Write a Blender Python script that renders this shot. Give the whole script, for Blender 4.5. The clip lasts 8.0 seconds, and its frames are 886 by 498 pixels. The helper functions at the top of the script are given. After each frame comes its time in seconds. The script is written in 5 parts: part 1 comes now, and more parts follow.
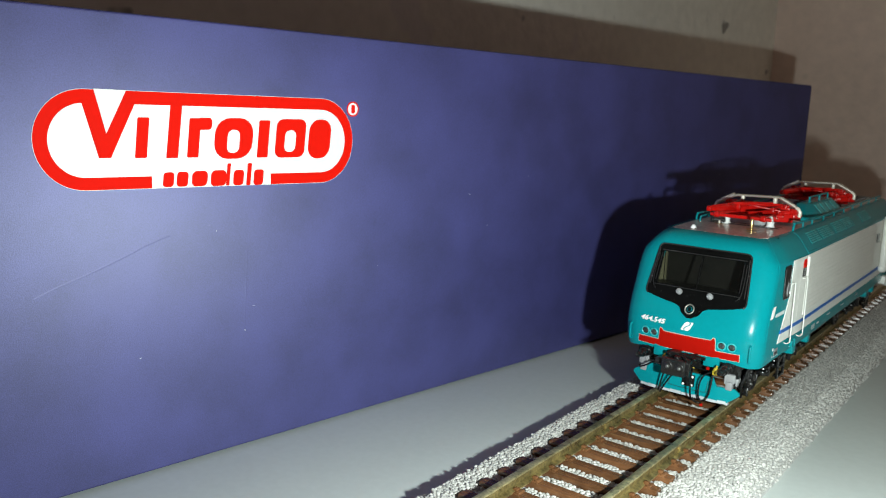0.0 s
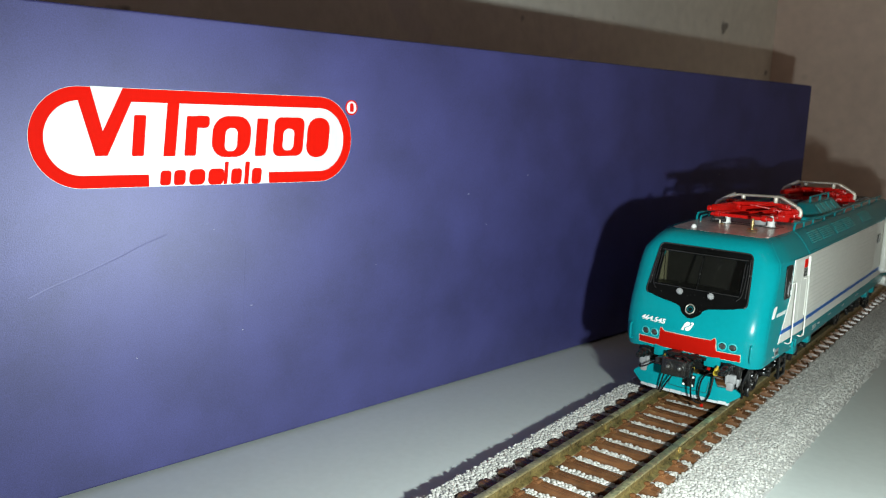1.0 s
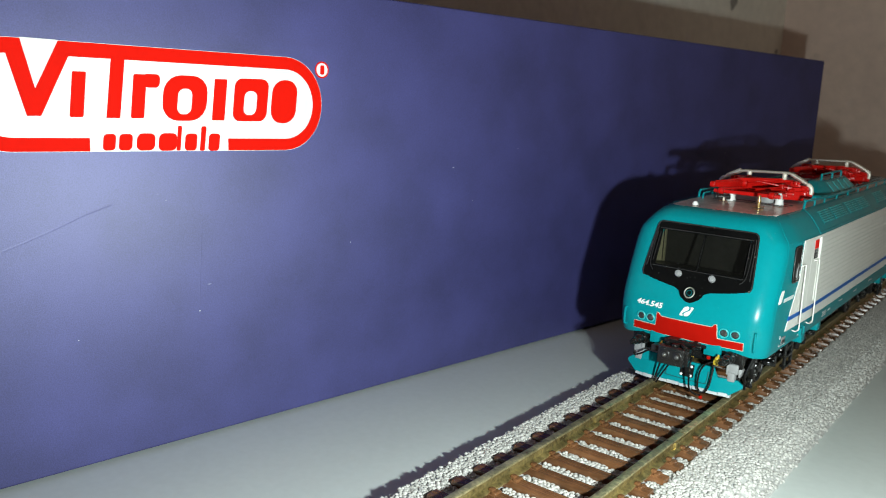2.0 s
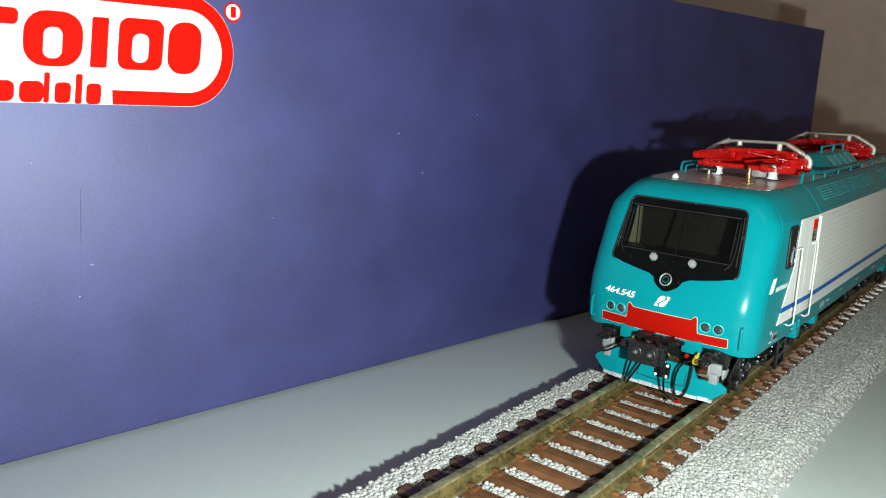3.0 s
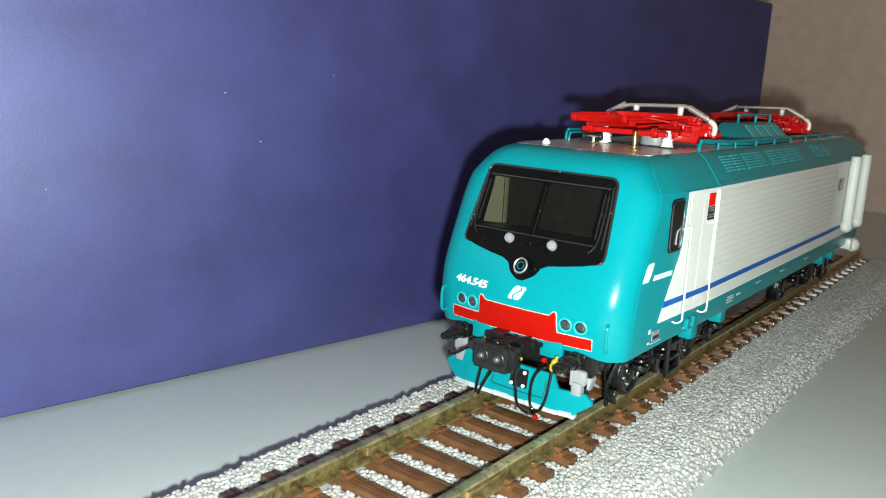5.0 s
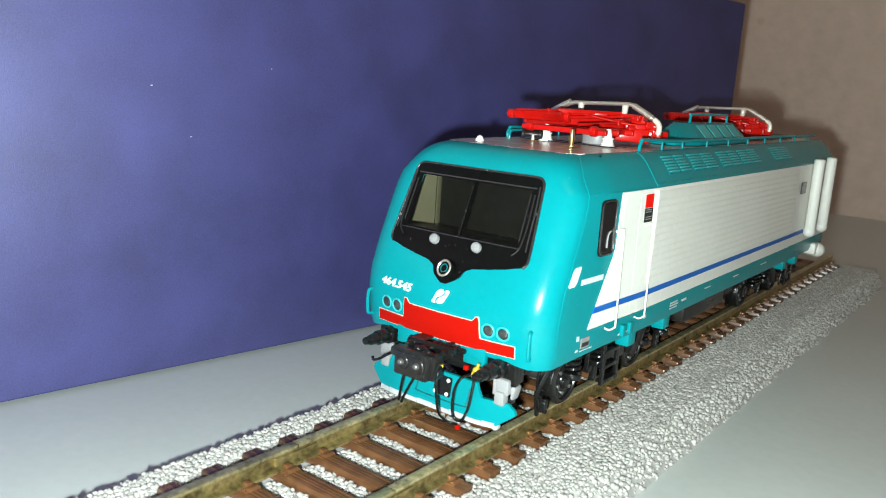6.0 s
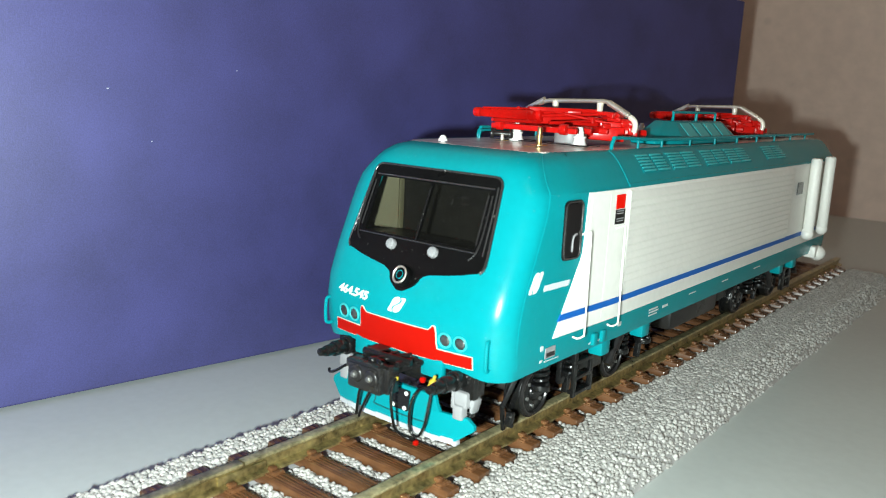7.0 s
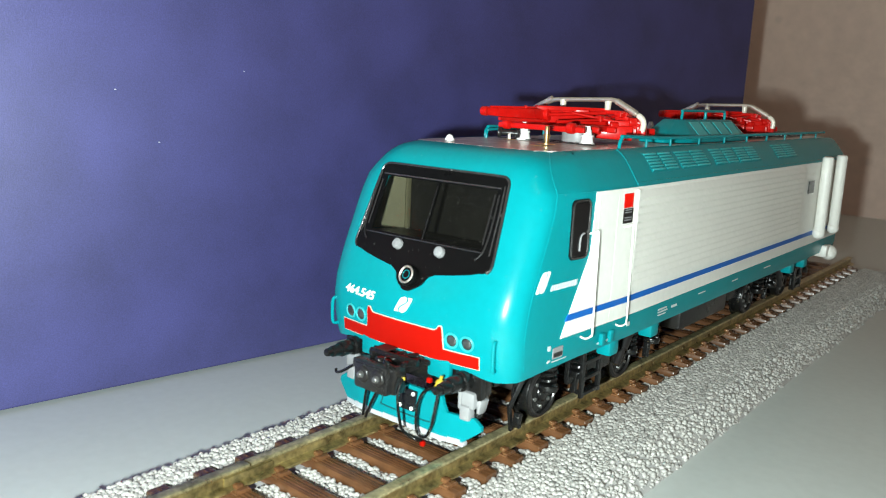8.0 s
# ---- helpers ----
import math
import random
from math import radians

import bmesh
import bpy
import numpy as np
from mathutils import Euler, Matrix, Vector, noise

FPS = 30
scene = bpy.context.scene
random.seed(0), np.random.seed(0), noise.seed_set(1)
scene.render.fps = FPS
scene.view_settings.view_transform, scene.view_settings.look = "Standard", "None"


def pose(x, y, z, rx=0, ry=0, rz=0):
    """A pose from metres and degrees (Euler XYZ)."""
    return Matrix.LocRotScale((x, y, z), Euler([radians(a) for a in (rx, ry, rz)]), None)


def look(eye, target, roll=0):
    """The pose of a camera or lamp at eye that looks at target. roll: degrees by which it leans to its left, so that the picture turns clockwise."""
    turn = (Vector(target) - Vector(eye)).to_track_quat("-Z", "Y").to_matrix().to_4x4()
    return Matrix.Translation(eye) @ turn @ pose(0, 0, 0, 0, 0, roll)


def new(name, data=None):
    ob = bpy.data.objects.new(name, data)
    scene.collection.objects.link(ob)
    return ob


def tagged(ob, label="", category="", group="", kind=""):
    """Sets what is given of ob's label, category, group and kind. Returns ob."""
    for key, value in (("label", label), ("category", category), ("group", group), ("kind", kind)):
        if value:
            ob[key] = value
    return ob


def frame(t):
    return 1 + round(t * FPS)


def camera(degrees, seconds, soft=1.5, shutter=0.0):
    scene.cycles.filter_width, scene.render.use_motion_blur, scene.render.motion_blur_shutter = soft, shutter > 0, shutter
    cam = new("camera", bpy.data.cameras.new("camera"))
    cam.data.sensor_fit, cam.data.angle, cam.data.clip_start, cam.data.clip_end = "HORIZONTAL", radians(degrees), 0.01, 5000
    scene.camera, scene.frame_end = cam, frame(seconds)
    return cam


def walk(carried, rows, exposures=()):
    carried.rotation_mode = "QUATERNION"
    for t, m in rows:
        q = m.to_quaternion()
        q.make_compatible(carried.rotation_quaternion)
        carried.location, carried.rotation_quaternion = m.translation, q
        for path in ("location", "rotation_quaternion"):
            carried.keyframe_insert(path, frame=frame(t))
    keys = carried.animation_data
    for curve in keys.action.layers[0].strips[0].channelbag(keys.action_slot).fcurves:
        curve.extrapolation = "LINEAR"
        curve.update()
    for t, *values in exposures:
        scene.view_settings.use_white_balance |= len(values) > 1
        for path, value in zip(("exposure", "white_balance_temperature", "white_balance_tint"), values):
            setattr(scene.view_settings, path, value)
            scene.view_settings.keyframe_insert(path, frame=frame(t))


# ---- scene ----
cam = camera(58.0, 8.0, soft=1.0)
cam.data.dof.use_dof, cam.data.dof.focus_distance, cam.data.dof.aperture_fstop = True, 0.145, 54.0
PATH = [
    (0, (0.06807, -0.18144, 0.07109), (0.00700, -0.10432, 0.05308), 1.80),
    (0.5, (0.06743, -0.18147, 0.07110), (0.00656, -0.10420, 0.05311), 1.91),
    (1, (0.06734, -0.18066, 0.07041), (0.00637, -0.10342, 0.05258), 1.85),
    (1.5, (0.06746, -0.17530, 0.06916), (0.00620, -0.09823, 0.05163), 1.87),
    (1.7, (0.06660, -0.17229, 0.06824), (0.00523, -0.09548, 0.04995), 2.01),
    (2.8, (0.05557, -0.14320, 0.05990), (-0.00519, -0.06663, 0.03882), 2.65),
    (3, (0.05663, -0.13887, 0.05965), (-0.00405, -0.06226, 0.03847), 2.72),
    (3.5, (0.05721, -0.12617, 0.05775), (-0.00344, -0.04945, 0.03689), 2.75),
    (4, (0.05634, -0.11703, 0.05656), (-0.00384, -0.03992, 0.03578), 2.83),
    (4.5, (0.05690, -0.11008, 0.05486), (-0.00247, -0.03250, 0.03348), 3.13),
    (4.7, (0.05991, -0.10514, 0.05233), (-0.00012, -0.02795, 0.03143), 2.80),
    (5.8, (0.06392, -0.09147, 0.05020), (0.00491, -0.01330, 0.03000), 3.79),
    (6, (0.06688, -0.08864, 0.05045), (0.00734, -0.01091, 0.03013), 3.64),
    (6.5, (0.06934, -0.08226, 0.04936), (0.00867, -0.00520, 0.02990), 3.12),
    (7, (0.06985, -0.07868, 0.04921), (0.00838, -0.00223, 0.02982), 2.83),
    (7.5, (0.07011, -0.07815, 0.04907), (0.00799, -0.00219, 0.02982), 2.61),
    (8, (0.06991, -0.07800, 0.04900), (0.00745, -0.00234, 0.02964), 2.55),
]
EXPOSURES = [(0.0, -0.16), (1.5, -0.14), (3.0, 0.0), (4.0, 0.26), (4.5, 0.36), (6.0, 0.64), (8.0, 0.68)]
walk(cam, [(t, look(eye, target, lean)) for t, eye, target, lean in PATH], EXPOSURES)

# ---- light: the lamp of the phone beside its lens, a dim warm room and its added fill lamp ----
world = bpy.data.worlds.new("dim_room")
scene.world = world
world.use_nodes = True
world.node_tree.nodes["Background"].inputs[0].default_value = (1.0, 0.82, 0.68, 1)
world.node_tree.nodes["Background"].inputs[1].default_value = 0.016
flash = new("phone_lamp", bpy.data.lights.new("phone_lamp", "POINT"))
flash.data.energy = 1.0
flash.data.color = (0.87, 1.0, 0.97)
flash.data.shadow_soft_size = 0.0022
flash.location = (0.0650, -0.0970, 0.0432)
# unseen warm fill lamp, added to lift the shadows with dim room light
room = new("unseen_room_fill", bpy.data.lights.new("unseen_room_fill", "AREA"))
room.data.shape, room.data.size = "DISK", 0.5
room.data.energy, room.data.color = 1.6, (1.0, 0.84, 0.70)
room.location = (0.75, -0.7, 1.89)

# ---- materials ----
CM = 0.01


def material(name, color, rough=0.5, metal=0.0, spread=0.12, grain=900.0, stain=90.0, bump=0.0, coat=0.0, each=0.0, dust=0.0, spec=0.5, speck=(0.5, 0.48, 0.45), specks=(0.71, 0.78)):
    """A painted or moulded surface: colour that varies at two scales, with fine relief and dust specks."""
    m = bpy.data.materials.new(name)
    m.use_nodes = True
    n, l = m.node_tree.nodes, m.node_tree.links
    b = n["Principled BSDF"]
    at = n.new("ShaderNodeTexCoord")
    fine, broad = n.new("ShaderNodeTexNoise"), n.new("ShaderNodeTexNoise")
    fine.inputs["Scale"].default_value, broad.inputs["Scale"].default_value = grain, stain
    fine.inputs["Detail"].default_value = broad.inputs["Detail"].default_value = 4
    for x in (fine, broad):
        l.new(at.outputs["Object"], x.inputs["Vector"])
    both = n.new("ShaderNodeMath")
    both.operation = "ADD"
    l.new(fine.outputs[0], both.inputs[0])
    l.new(broad.outputs[0], both.inputs[1])
    last = both
    if each:
        info, mul, add = n.new("ShaderNodeObjectInfo"), n.new("ShaderNodeMath"), n.new("ShaderNodeMath")
        mul.operation, add.operation = "MULTIPLY_ADD", "ADD"
        l.new(info.outputs["Random"], mul.inputs[0])
        mul.inputs[1].default_value, mul.inputs[2].default_value = each, -each / 2
        l.new(both.outputs[0], add.inputs[0])
        l.new(mul.outputs[0], add.inputs[1])
        last = add
    ramp = n.new("ShaderNodeMapRange")
    ramp.inputs[1].default_value, ramp.inputs[2].default_value = 0.6, 1.4
    ramp.inputs[3].default_value, ramp.inputs[4].default_value = 1 - spread, 1 + spread
    l.new(last.outputs[0], ramp.inputs[0])
    tint = n.new("ShaderNodeVectorMath")
    tint.operation = "SCALE"
    tint.inputs[0].default_value = color
    l.new(ramp.outputs[0], tint.inputs["Scale"])
    paint = tint.outputs[0]
    if dust:
        spots, cut, mix = n.new("ShaderNodeTexNoise"), n.new("ShaderNodeMapRange"), n.new("ShaderNodeMix")
        spots.inputs["Scale"].default_value, spots.inputs["Detail"].default_value = 1500, 2
        l.new(at.outputs["Object"], spots.inputs["Vector"])
        cut.inputs[1].default_value, cut.inputs[2].default_value = specks
        cut.inputs[4].default_value = dust
        l.new(spots.outputs[0], cut.inputs[0])
        mix.data_type = "RGBA"
        l.new(cut.outputs[0], mix.inputs[0])
        l.new(paint, mix.inputs[6])
        mix.inputs[7].default_value = (*speck, 1)
        paint = mix.outputs[2]
    l.new(paint, b.inputs["Base Color"])
    wear = n.new("ShaderNodeMapRange")
    wear.inputs[3].default_value, wear.inputs[4].default_value = max(0.02, rough - 0.07), min(1, rough + 0.07)
    l.new(broad.outputs[0], wear.inputs[0])
    l.new(wear.outputs[0], b.inputs["Roughness"])
    b.inputs["Metallic"].default_value = metal
    b.inputs["Specular IOR Level"].default_value = spec
    b.inputs["Coat Weight"].default_value = coat
    b.inputs["Coat Roughness"].default_value = 0.15
    if bump:
        relief = n.new("ShaderNodeBump")
        relief.inputs["Strength"].default_value, relief.inputs["Distance"].default_value = 1.0, bump
        l.new(fine.outputs[0], relief.inputs["Height"])
        l.new(relief.outputs[0], b.inputs["Normal"])
    return m


TEAL = material("teal_plastic", (0.002, 0.235, 0.265), 0.24, spread=0.05, bump=0.000004, dust=0.05, spec=0.13)
WHITE = material("cream_white_plastic", (0.80, 0.79, 0.74), 0.42, spread=0.05, bump=0.000004)
BLUE_LINE = material("blue_stripe_paint", (0.002, 0.11, 0.45), 0.45, spread=0.06, spec=0.3)
RED = material("red_paint", (0.38, 0.005, 0.0015), 0.5, spread=0.05, spec=0.08)
RED_ARM = material("red_moulded_plastic", (0.52, 0.006, 0.004), 0.27, spread=0.25, grain=700, bump=0.00004, spec=0.4)
CREAM = material("cream_edge_paint", (0.75, 0.62, 0.48), 0.5)
BLACK = material("black_plastic", (0.008, 0.008, 0.008), 0.22, spread=0.3, grain=1200, bump=0.00009, dust=0.5, spec=0.4)
GLOSS_BLACK = material("gloss_black_mask", (0.004, 0.004, 0.004), 0.3, spread=0.3, dust=0.18, spec=0.08)
CAB_DARK = material("dark_brown_cab", (0.012, 0.0115, 0.01), 0.5, spread=0.5, grain=700, stain=200)
# the pale specks here paint glints along the edge as well as dust
EDGE_BLACK = material("polished_black_edge", (0.02, 0.02, 0.02), 0.24, spread=0.3, grain=1500, bump=0.00008, dust=0.6, spec=1.0)
DARK = material("dark_grey_plastic", (0.016, 0.015, 0.015), 0.28, spread=0.4, grain=1400, bump=0.00003, dust=0.2)
RUBBER = material("hose_rubber", (0.006, 0.006, 0.006), 0.16, spread=0.2)
GREY = material("light_grey_plastic", (0.27, 0.27, 0.275), 0.45, spread=0.1)
ROOF = material("grey_brown_roof_paint", (0.78, 0.72, 0.66), 0.24, spread=0.3, grain=1600, stain=260, bump=0.000008, dust=0.9, spec=0.2, speck=(0.97, 0.95, 0.9), specks=(0.58, 0.66))
SILVER = material("bare_bright_metal", (0.80, 0.75, 0.66), 0.42, 0.9, spread=0.1)
PALE_HORN = material("cream_bow_horn", (0.72, 0.66, 0.56), 0.4, 0.2, spread=0.12)
BRASS = material("brass", (0.75, 0.55, 0.25), 0.28, 1.0, spread=0.1)
STEEL = material("dark_wheel_steel", (0.08, 0.075, 0.07), 0.4, 0.6, spread=0.2)
PRINT = material("white_print", (0.82, 0.82, 0.8), 0.5, spread=0.03, spec=0.3)
PRINT_RED = material("red_print", (0.76, 0.008, 0.002), 0.7, spread=0.04, spec=0.06)
YELLOW = material("yellow_plastic", (0.5, 0.37, 0.03), 0.45)
CAB_WALL = material("pale_cab_wall", (0.27, 0.25, 0.155), 0.6, spread=0.15)
LAMP_GLASS = material("lamp_lens", (0.12, 0.13, 0.13), 0.12, 0.6, spread=0.6, grain=1500, bump=0.00005)
SLEEPER = material("brown_moulded_sleeper", (0.135, 0.058, 0.024), 0.25, spread=0.5, grain=900, stain=300, bump=0.0002, each=0.3, spec=0.6)
RAIL = material("brown_gold_rail", (0.34, 0.27, 0.115), 0.30, 0.75, spread=0.8, grain=1300, stain=420, bump=0.0001)
RAIL_HEAD = material("worn_rail_head", (0.56, 0.50, 0.28), 0.30, 0.75, spread=0.7, grain=1500, stain=420, bump=0.00008)
STONE = material("pale_grey_stone", (0.46, 0.45, 0.44), 0.6, spread=0.25, grain=900, stain=400, bump=0.00003)
TABLE = material("grey_table_top", (0.565, 0.60, 0.578), 0.4, spread=0.05, grain=600, stain=25)


def grain_along(m, scale):
    """Stretch a material's noise along one way, like moulded wood grain."""
    n, l = m.node_tree.nodes, m.node_tree.links
    at = next(x for x in n if x.type == "TEX_COORD")
    fine = next(x for x in n if x.type == "TEX_NOISE")
    stretch = n.new("ShaderNodeMapping")
    stretch.inputs["Scale"].default_value = scale
    l.new(at.outputs["Object"], stretch.inputs["Vector"])
    l.new(stretch.outputs[0], fine.inputs["Vector"])


grain_along(SLEEPER, (0.12, 1.6, 1.0))


def board(name):
    """Indigo linen-finish card with scuffs and pale specks."""
    m = material(name, (0.042, 0.041, 0.152), 0.60, spread=0.46, grain=4200, stain=60, bump=0.000024, spec=0.0)
    n, l = m.node_tree.nodes, m.node_tree.links
    b = n["Principled BSDF"]
    at = next(x for x in n if x.type == "TEX_COORD")
    old = b.inputs["Base Color"].links[0].from_socket
    stretch, scratch, cut = n.new("ShaderNodeMapping"), n.new("ShaderNodeTexNoise"), n.new("ShaderNodeMapRange")
    stretch.inputs["Rotation"].default_value = (0.35, 0, 0)
    stretch.inputs["Scale"].default_value = (40, 18, 260)
    l.new(at.outputs["Object"], stretch.inputs["Vector"])
    l.new(stretch.outputs[0], scratch.inputs["Vector"])
    scratch.inputs["Scale"].default_value, scratch.inputs["Detail"].default_value = 1.0, 3
    cut.inputs[1].default_value, cut.inputs[2].default_value, cut.inputs[4].default_value = 0.66, 0.78, 0.35
    l.new(scratch.outputs[0], cut.inputs[0])
    mix = n.new("ShaderNodeMix")
    mix.data_type = "RGBA"
    l.new(cut.outputs[0], mix.inputs[0])
    l.new(old, mix.inputs[6])
    mix.inputs[7].default_value = (0.042, 0.038, 0.14, 1)
    specks, pick, mix2 = n.new("ShaderNodeTexVoronoi"), n.new("ShaderNodeMapRange"), n.new("ShaderNodeMix")
    specks.inputs["Scale"].default_value = 120
    lengthen = n.new("ShaderNodeMapping")
    lengthen.inputs["Rotation"].default_value = (0, 0, 0.18)
    lengthen.inputs["Scale"].default_value = (1.0, 0.35, 1.3)
    l.new(at.outputs["Object"], lengthen.inputs["Vector"])
    l.new(lengthen.outputs[0], specks.inputs["Vector"])
    pick.inputs[1].default_value, pick.inputs[2].default_value = 0.026, 0.014
    pick.inputs[3].default_value, pick.inputs[4].default_value = 0.0, 0.5
    l.new(specks.outputs["Distance"], pick.inputs[0])
    mix2.data_type = "RGBA"
    l.new(pick.outputs[0], mix2.inputs[0])
    l.new(mix.outputs[2], mix2.inputs[6])
    mix2.inputs[7].default_value = (0.45, 0.45, 0.55, 1)
    l.new(mix2.outputs[2], b.inputs["Base Color"])
    # the embossed weave keeps an even, broad sheen at every angle
    sheen, both = n.new("ShaderNodeBsdfGlossy"), n.new("ShaderNodeAddShader")
    sheen.inputs["Color"].default_value, sheen.inputs["Roughness"].default_value = (0.088, 0.088, 0.118, 1), 0.54
    l.new(b.inputs["Normal"].links[0].from_socket, sheen.inputs["Normal"])
    l.new(b.outputs[0], both.inputs[0])
    l.new(sheen.outputs[0], both.inputs[1])
    l.new(both.outputs[0], n["Material Output"].inputs[0])
    return m


def plaster(name, color, chips):
    """Old painted plaster with chips, pits and pale patches."""
    m = material(name, color, 0.75, spread=0.1, grain=160, stain=14, bump=0.0006)
    n, l = m.node_tree.nodes, m.node_tree.links
    b = n["Principled BSDF"]
    at = next(x for x in n if x.type == "TEX_COORD")
    old = b.inputs["Base Color"].links[0].from_socket
    for scale, low, high, tone in ((38, 0.66, 0.71, (0.85, 0.8, 0.76, 1)), (55, 0.685, 0.73, (0.2, 0.18, 0.16, 1))):
        spots, cut, mix = n.new("ShaderNodeTexNoise"), n.new("ShaderNodeMapRange"), n.new("ShaderNodeMix")
        spots.inputs["Scale"].default_value, spots.inputs["Detail"].default_value = scale, 2
        l.new(at.outputs["Object"], spots.inputs["Vector"])
        cut.inputs[1].default_value, cut.inputs[2].default_value, cut.inputs[4].default_value = low, high, chips
        l.new(spots.outputs[0], cut.inputs[0])
        mix.data_type = "RGBA"
        l.new(cut.outputs[0], mix.inputs[0])
        l.new(old, mix.inputs[6])
        mix.inputs[7].default_value = tone
        old = mix.outputs[2]
    l.new(old, b.inputs["Base Color"])
    return m


def pane_glass(name, clear):
    m = bpy.data.materials.new(name)
    m.use_nodes = True
    n, l = m.node_tree.nodes, m.node_tree.links
    n.remove(n["Principled BSDF"])
    see, gloss, mix, edge = n.new("ShaderNodeBsdfTransparent"), n.new("ShaderNodeBsdfGlossy"), n.new("ShaderNodeMixShader"), n.new("ShaderNodeFresnel")
    see.inputs[0].default_value = (clear, clear, clear * 0.97, 1)
    gloss.inputs["Roughness"].default_value = 0.04
    edge.inputs[0].default_value = 1.3
    weak = n.new("ShaderNodeMath")
    weak.operation = "MULTIPLY"
    weak.inputs[1].default_value = 0.07
    l.new(edge.outputs[0], weak.inputs[0])
    l.new(weak.outputs[0], mix.inputs[0])
    l.new(see.outputs[0], mix.inputs[1])
    l.new(gloss.outputs[0], mix.inputs[2])
    at, spots, cut, dust, both = n.new("ShaderNodeTexCoord"), n.new("ShaderNodeTexNoise"), n.new("ShaderNodeMapRange"), n.new("ShaderNodeBsdfDiffuse"), n.new("ShaderNodeMixShader")
    spots.inputs["Scale"].default_value, spots.inputs["Detail"].default_value = 1900, 3
    l.new(at.outputs["Object"], spots.inputs["Vector"])
    cut.inputs[1].default_value, cut.inputs[2].default_value = 0.66, 0.76
    cut.inputs[3].default_value, cut.inputs[4].default_value = 0.005, 0.09
    l.new(spots.outputs[0], cut.inputs[0])
    dust.inputs[0].default_value = (0.42, 0.40, 0.36, 1)
    l.new(cut.outputs[0], both.inputs[0])
    l.new(mix.outputs[0], both.inputs[1])
    l.new(dust.outputs[0], both.inputs[2])
    l.new(both.outputs[0], n["Material Output"].inputs[0])
    return m


CARD = board("indigo_linen_card")
PLASTER = plaster("worn_plaster", (0.90, 0.85, 0.76), 0.8)
PLASTER_SOUND = plaster("sound_plaster", (0.84, 0.65, 0.56), 0.12)
GLASS = pane_glass("tinted_clear_plastic", 0.72)

# ---- building helpers; lengths in centimetres ----
BASE = {}


def interp(table, v):
    return float(np.interp(v, [a for a, b in table], [b for a, b in table]))


def finish(name, bm, mat, base, smooth=40):
    for v in bm.verts:
        v.co = (v.co - base) * CM
    bmesh.ops.recalc_face_normals(bm, faces=bm.faces)
    me = bpy.data.meshes.new(name)
    bm.to_mesh(me)
    bm.free()
    me.materials.append(mat)
    if smooth:
        me.polygons.foreach_set("use_smooth", [True] * len(me.polygons))
        me.set_sharp_from_angle(angle=radians(smooth))
    return me


def thing(name, base, label, category, group="", kind=""):
    ob = new(name)
    ob.empty_display_size = 0.005
    ob.location = Vector(base) * CM
    BASE[ob.name] = Vector(base)
    return tagged(ob, label, category, group, kind)


def part(name, bm, mat, parent, label="", smooth=40):
    base = BASE[parent.name]
    ob = new(name, finish(name, bm, mat, base, smooth))
    ob.parent = parent
    BASE[ob.name] = base
    return tagged(ob, label)


def structure(name, bm, mat, label, category, base=(0, 0, 0), smooth=0):
    ob = new(name, finish(name, bm, mat, Vector(base), smooth))
    ob.location = Vector(base) * CM
    BASE[ob.name] = Vector(base)
    return tagged(ob, label, category, kind="structure")


def mesh():
    return bmesh.new()


def box(bm, x0, x1, y0, y1, z0, z1, bev=0.0, seg=2, turn=None):
    made = bmesh.ops.create_cube(bm, size=1.0)["verts"]
    for v in made:
        v.co = Vector((x0 + (v.co.x + 0.5) * (x1 - x0), y0 + (v.co.y + 0.5) * (y1 - y0), z0 + (v.co.z + 0.5) * (z1 - z0)))
    if turn:
        mid = Vector(((x0 + x1) / 2, (y0 + y1) / 2, (z0 + z1) / 2))
        spin = Euler([radians(a) for a in turn]).to_matrix()
        for v in made:
            v.co = mid + spin @ (v.co - mid)
    if bev:
        edges = list({e for v in made for e in v.link_edges})
        bmesh.ops.bevel(bm, geom=edges, offset=bev, segments=seg, affect="EDGES", profile=0.5)
    return bm


def cyl(bm, p, q, r0, r1=None, seg=20, bev=0.0):
    p, q = Vector(p), Vector(q)
    r1 = r0 if r1 is None else r1
    way = q - p
    m = Matrix.Translation((p + q) / 2) @ way.to_track_quat("Z", "Y").to_matrix().to_4x4()
    made = bmesh.ops.create_cone(bm, cap_ends=True, segments=seg, radius1=r0, radius2=r1, depth=way.length, matrix=m)["verts"]
    if bev:
        rims = [e for e in {e for v in made for e in v.link_edges} if any(len(f.verts) > 4 for f in e.link_faces)]
        bmesh.ops.bevel(bm, geom=rims, offset=bev, segments=2, affect="EDGES", profile=0.5)
    return bm


def ball(bm, at, r, squash=(1, 1, 1), sub=2):
    bmesh.ops.create_icosphere(bm, subdivisions=sub, radius=r, matrix=Matrix.Translation(at) @ Matrix.Diagonal((*squash, 1)))
    return bm


def smooth_line(pts, steps=5):
    pts = [Vector(p) for p in pts]
    out = []
    for i in range(len(pts) - 1):
        a, b, c, d = pts[max(0, i - 1)], pts[i], pts[i + 1], pts[min(len(pts) - 1, i + 2)]
        for k in range(steps):
            t = k / steps
            out.append(0.5 * (2 * b + (c - a) * t + (2 * a - 5 * b + 4 * c - d) * t * t + (3 * b - a - 3 * c + d) * t ** 3))
    out.append(pts[-1])
    return out


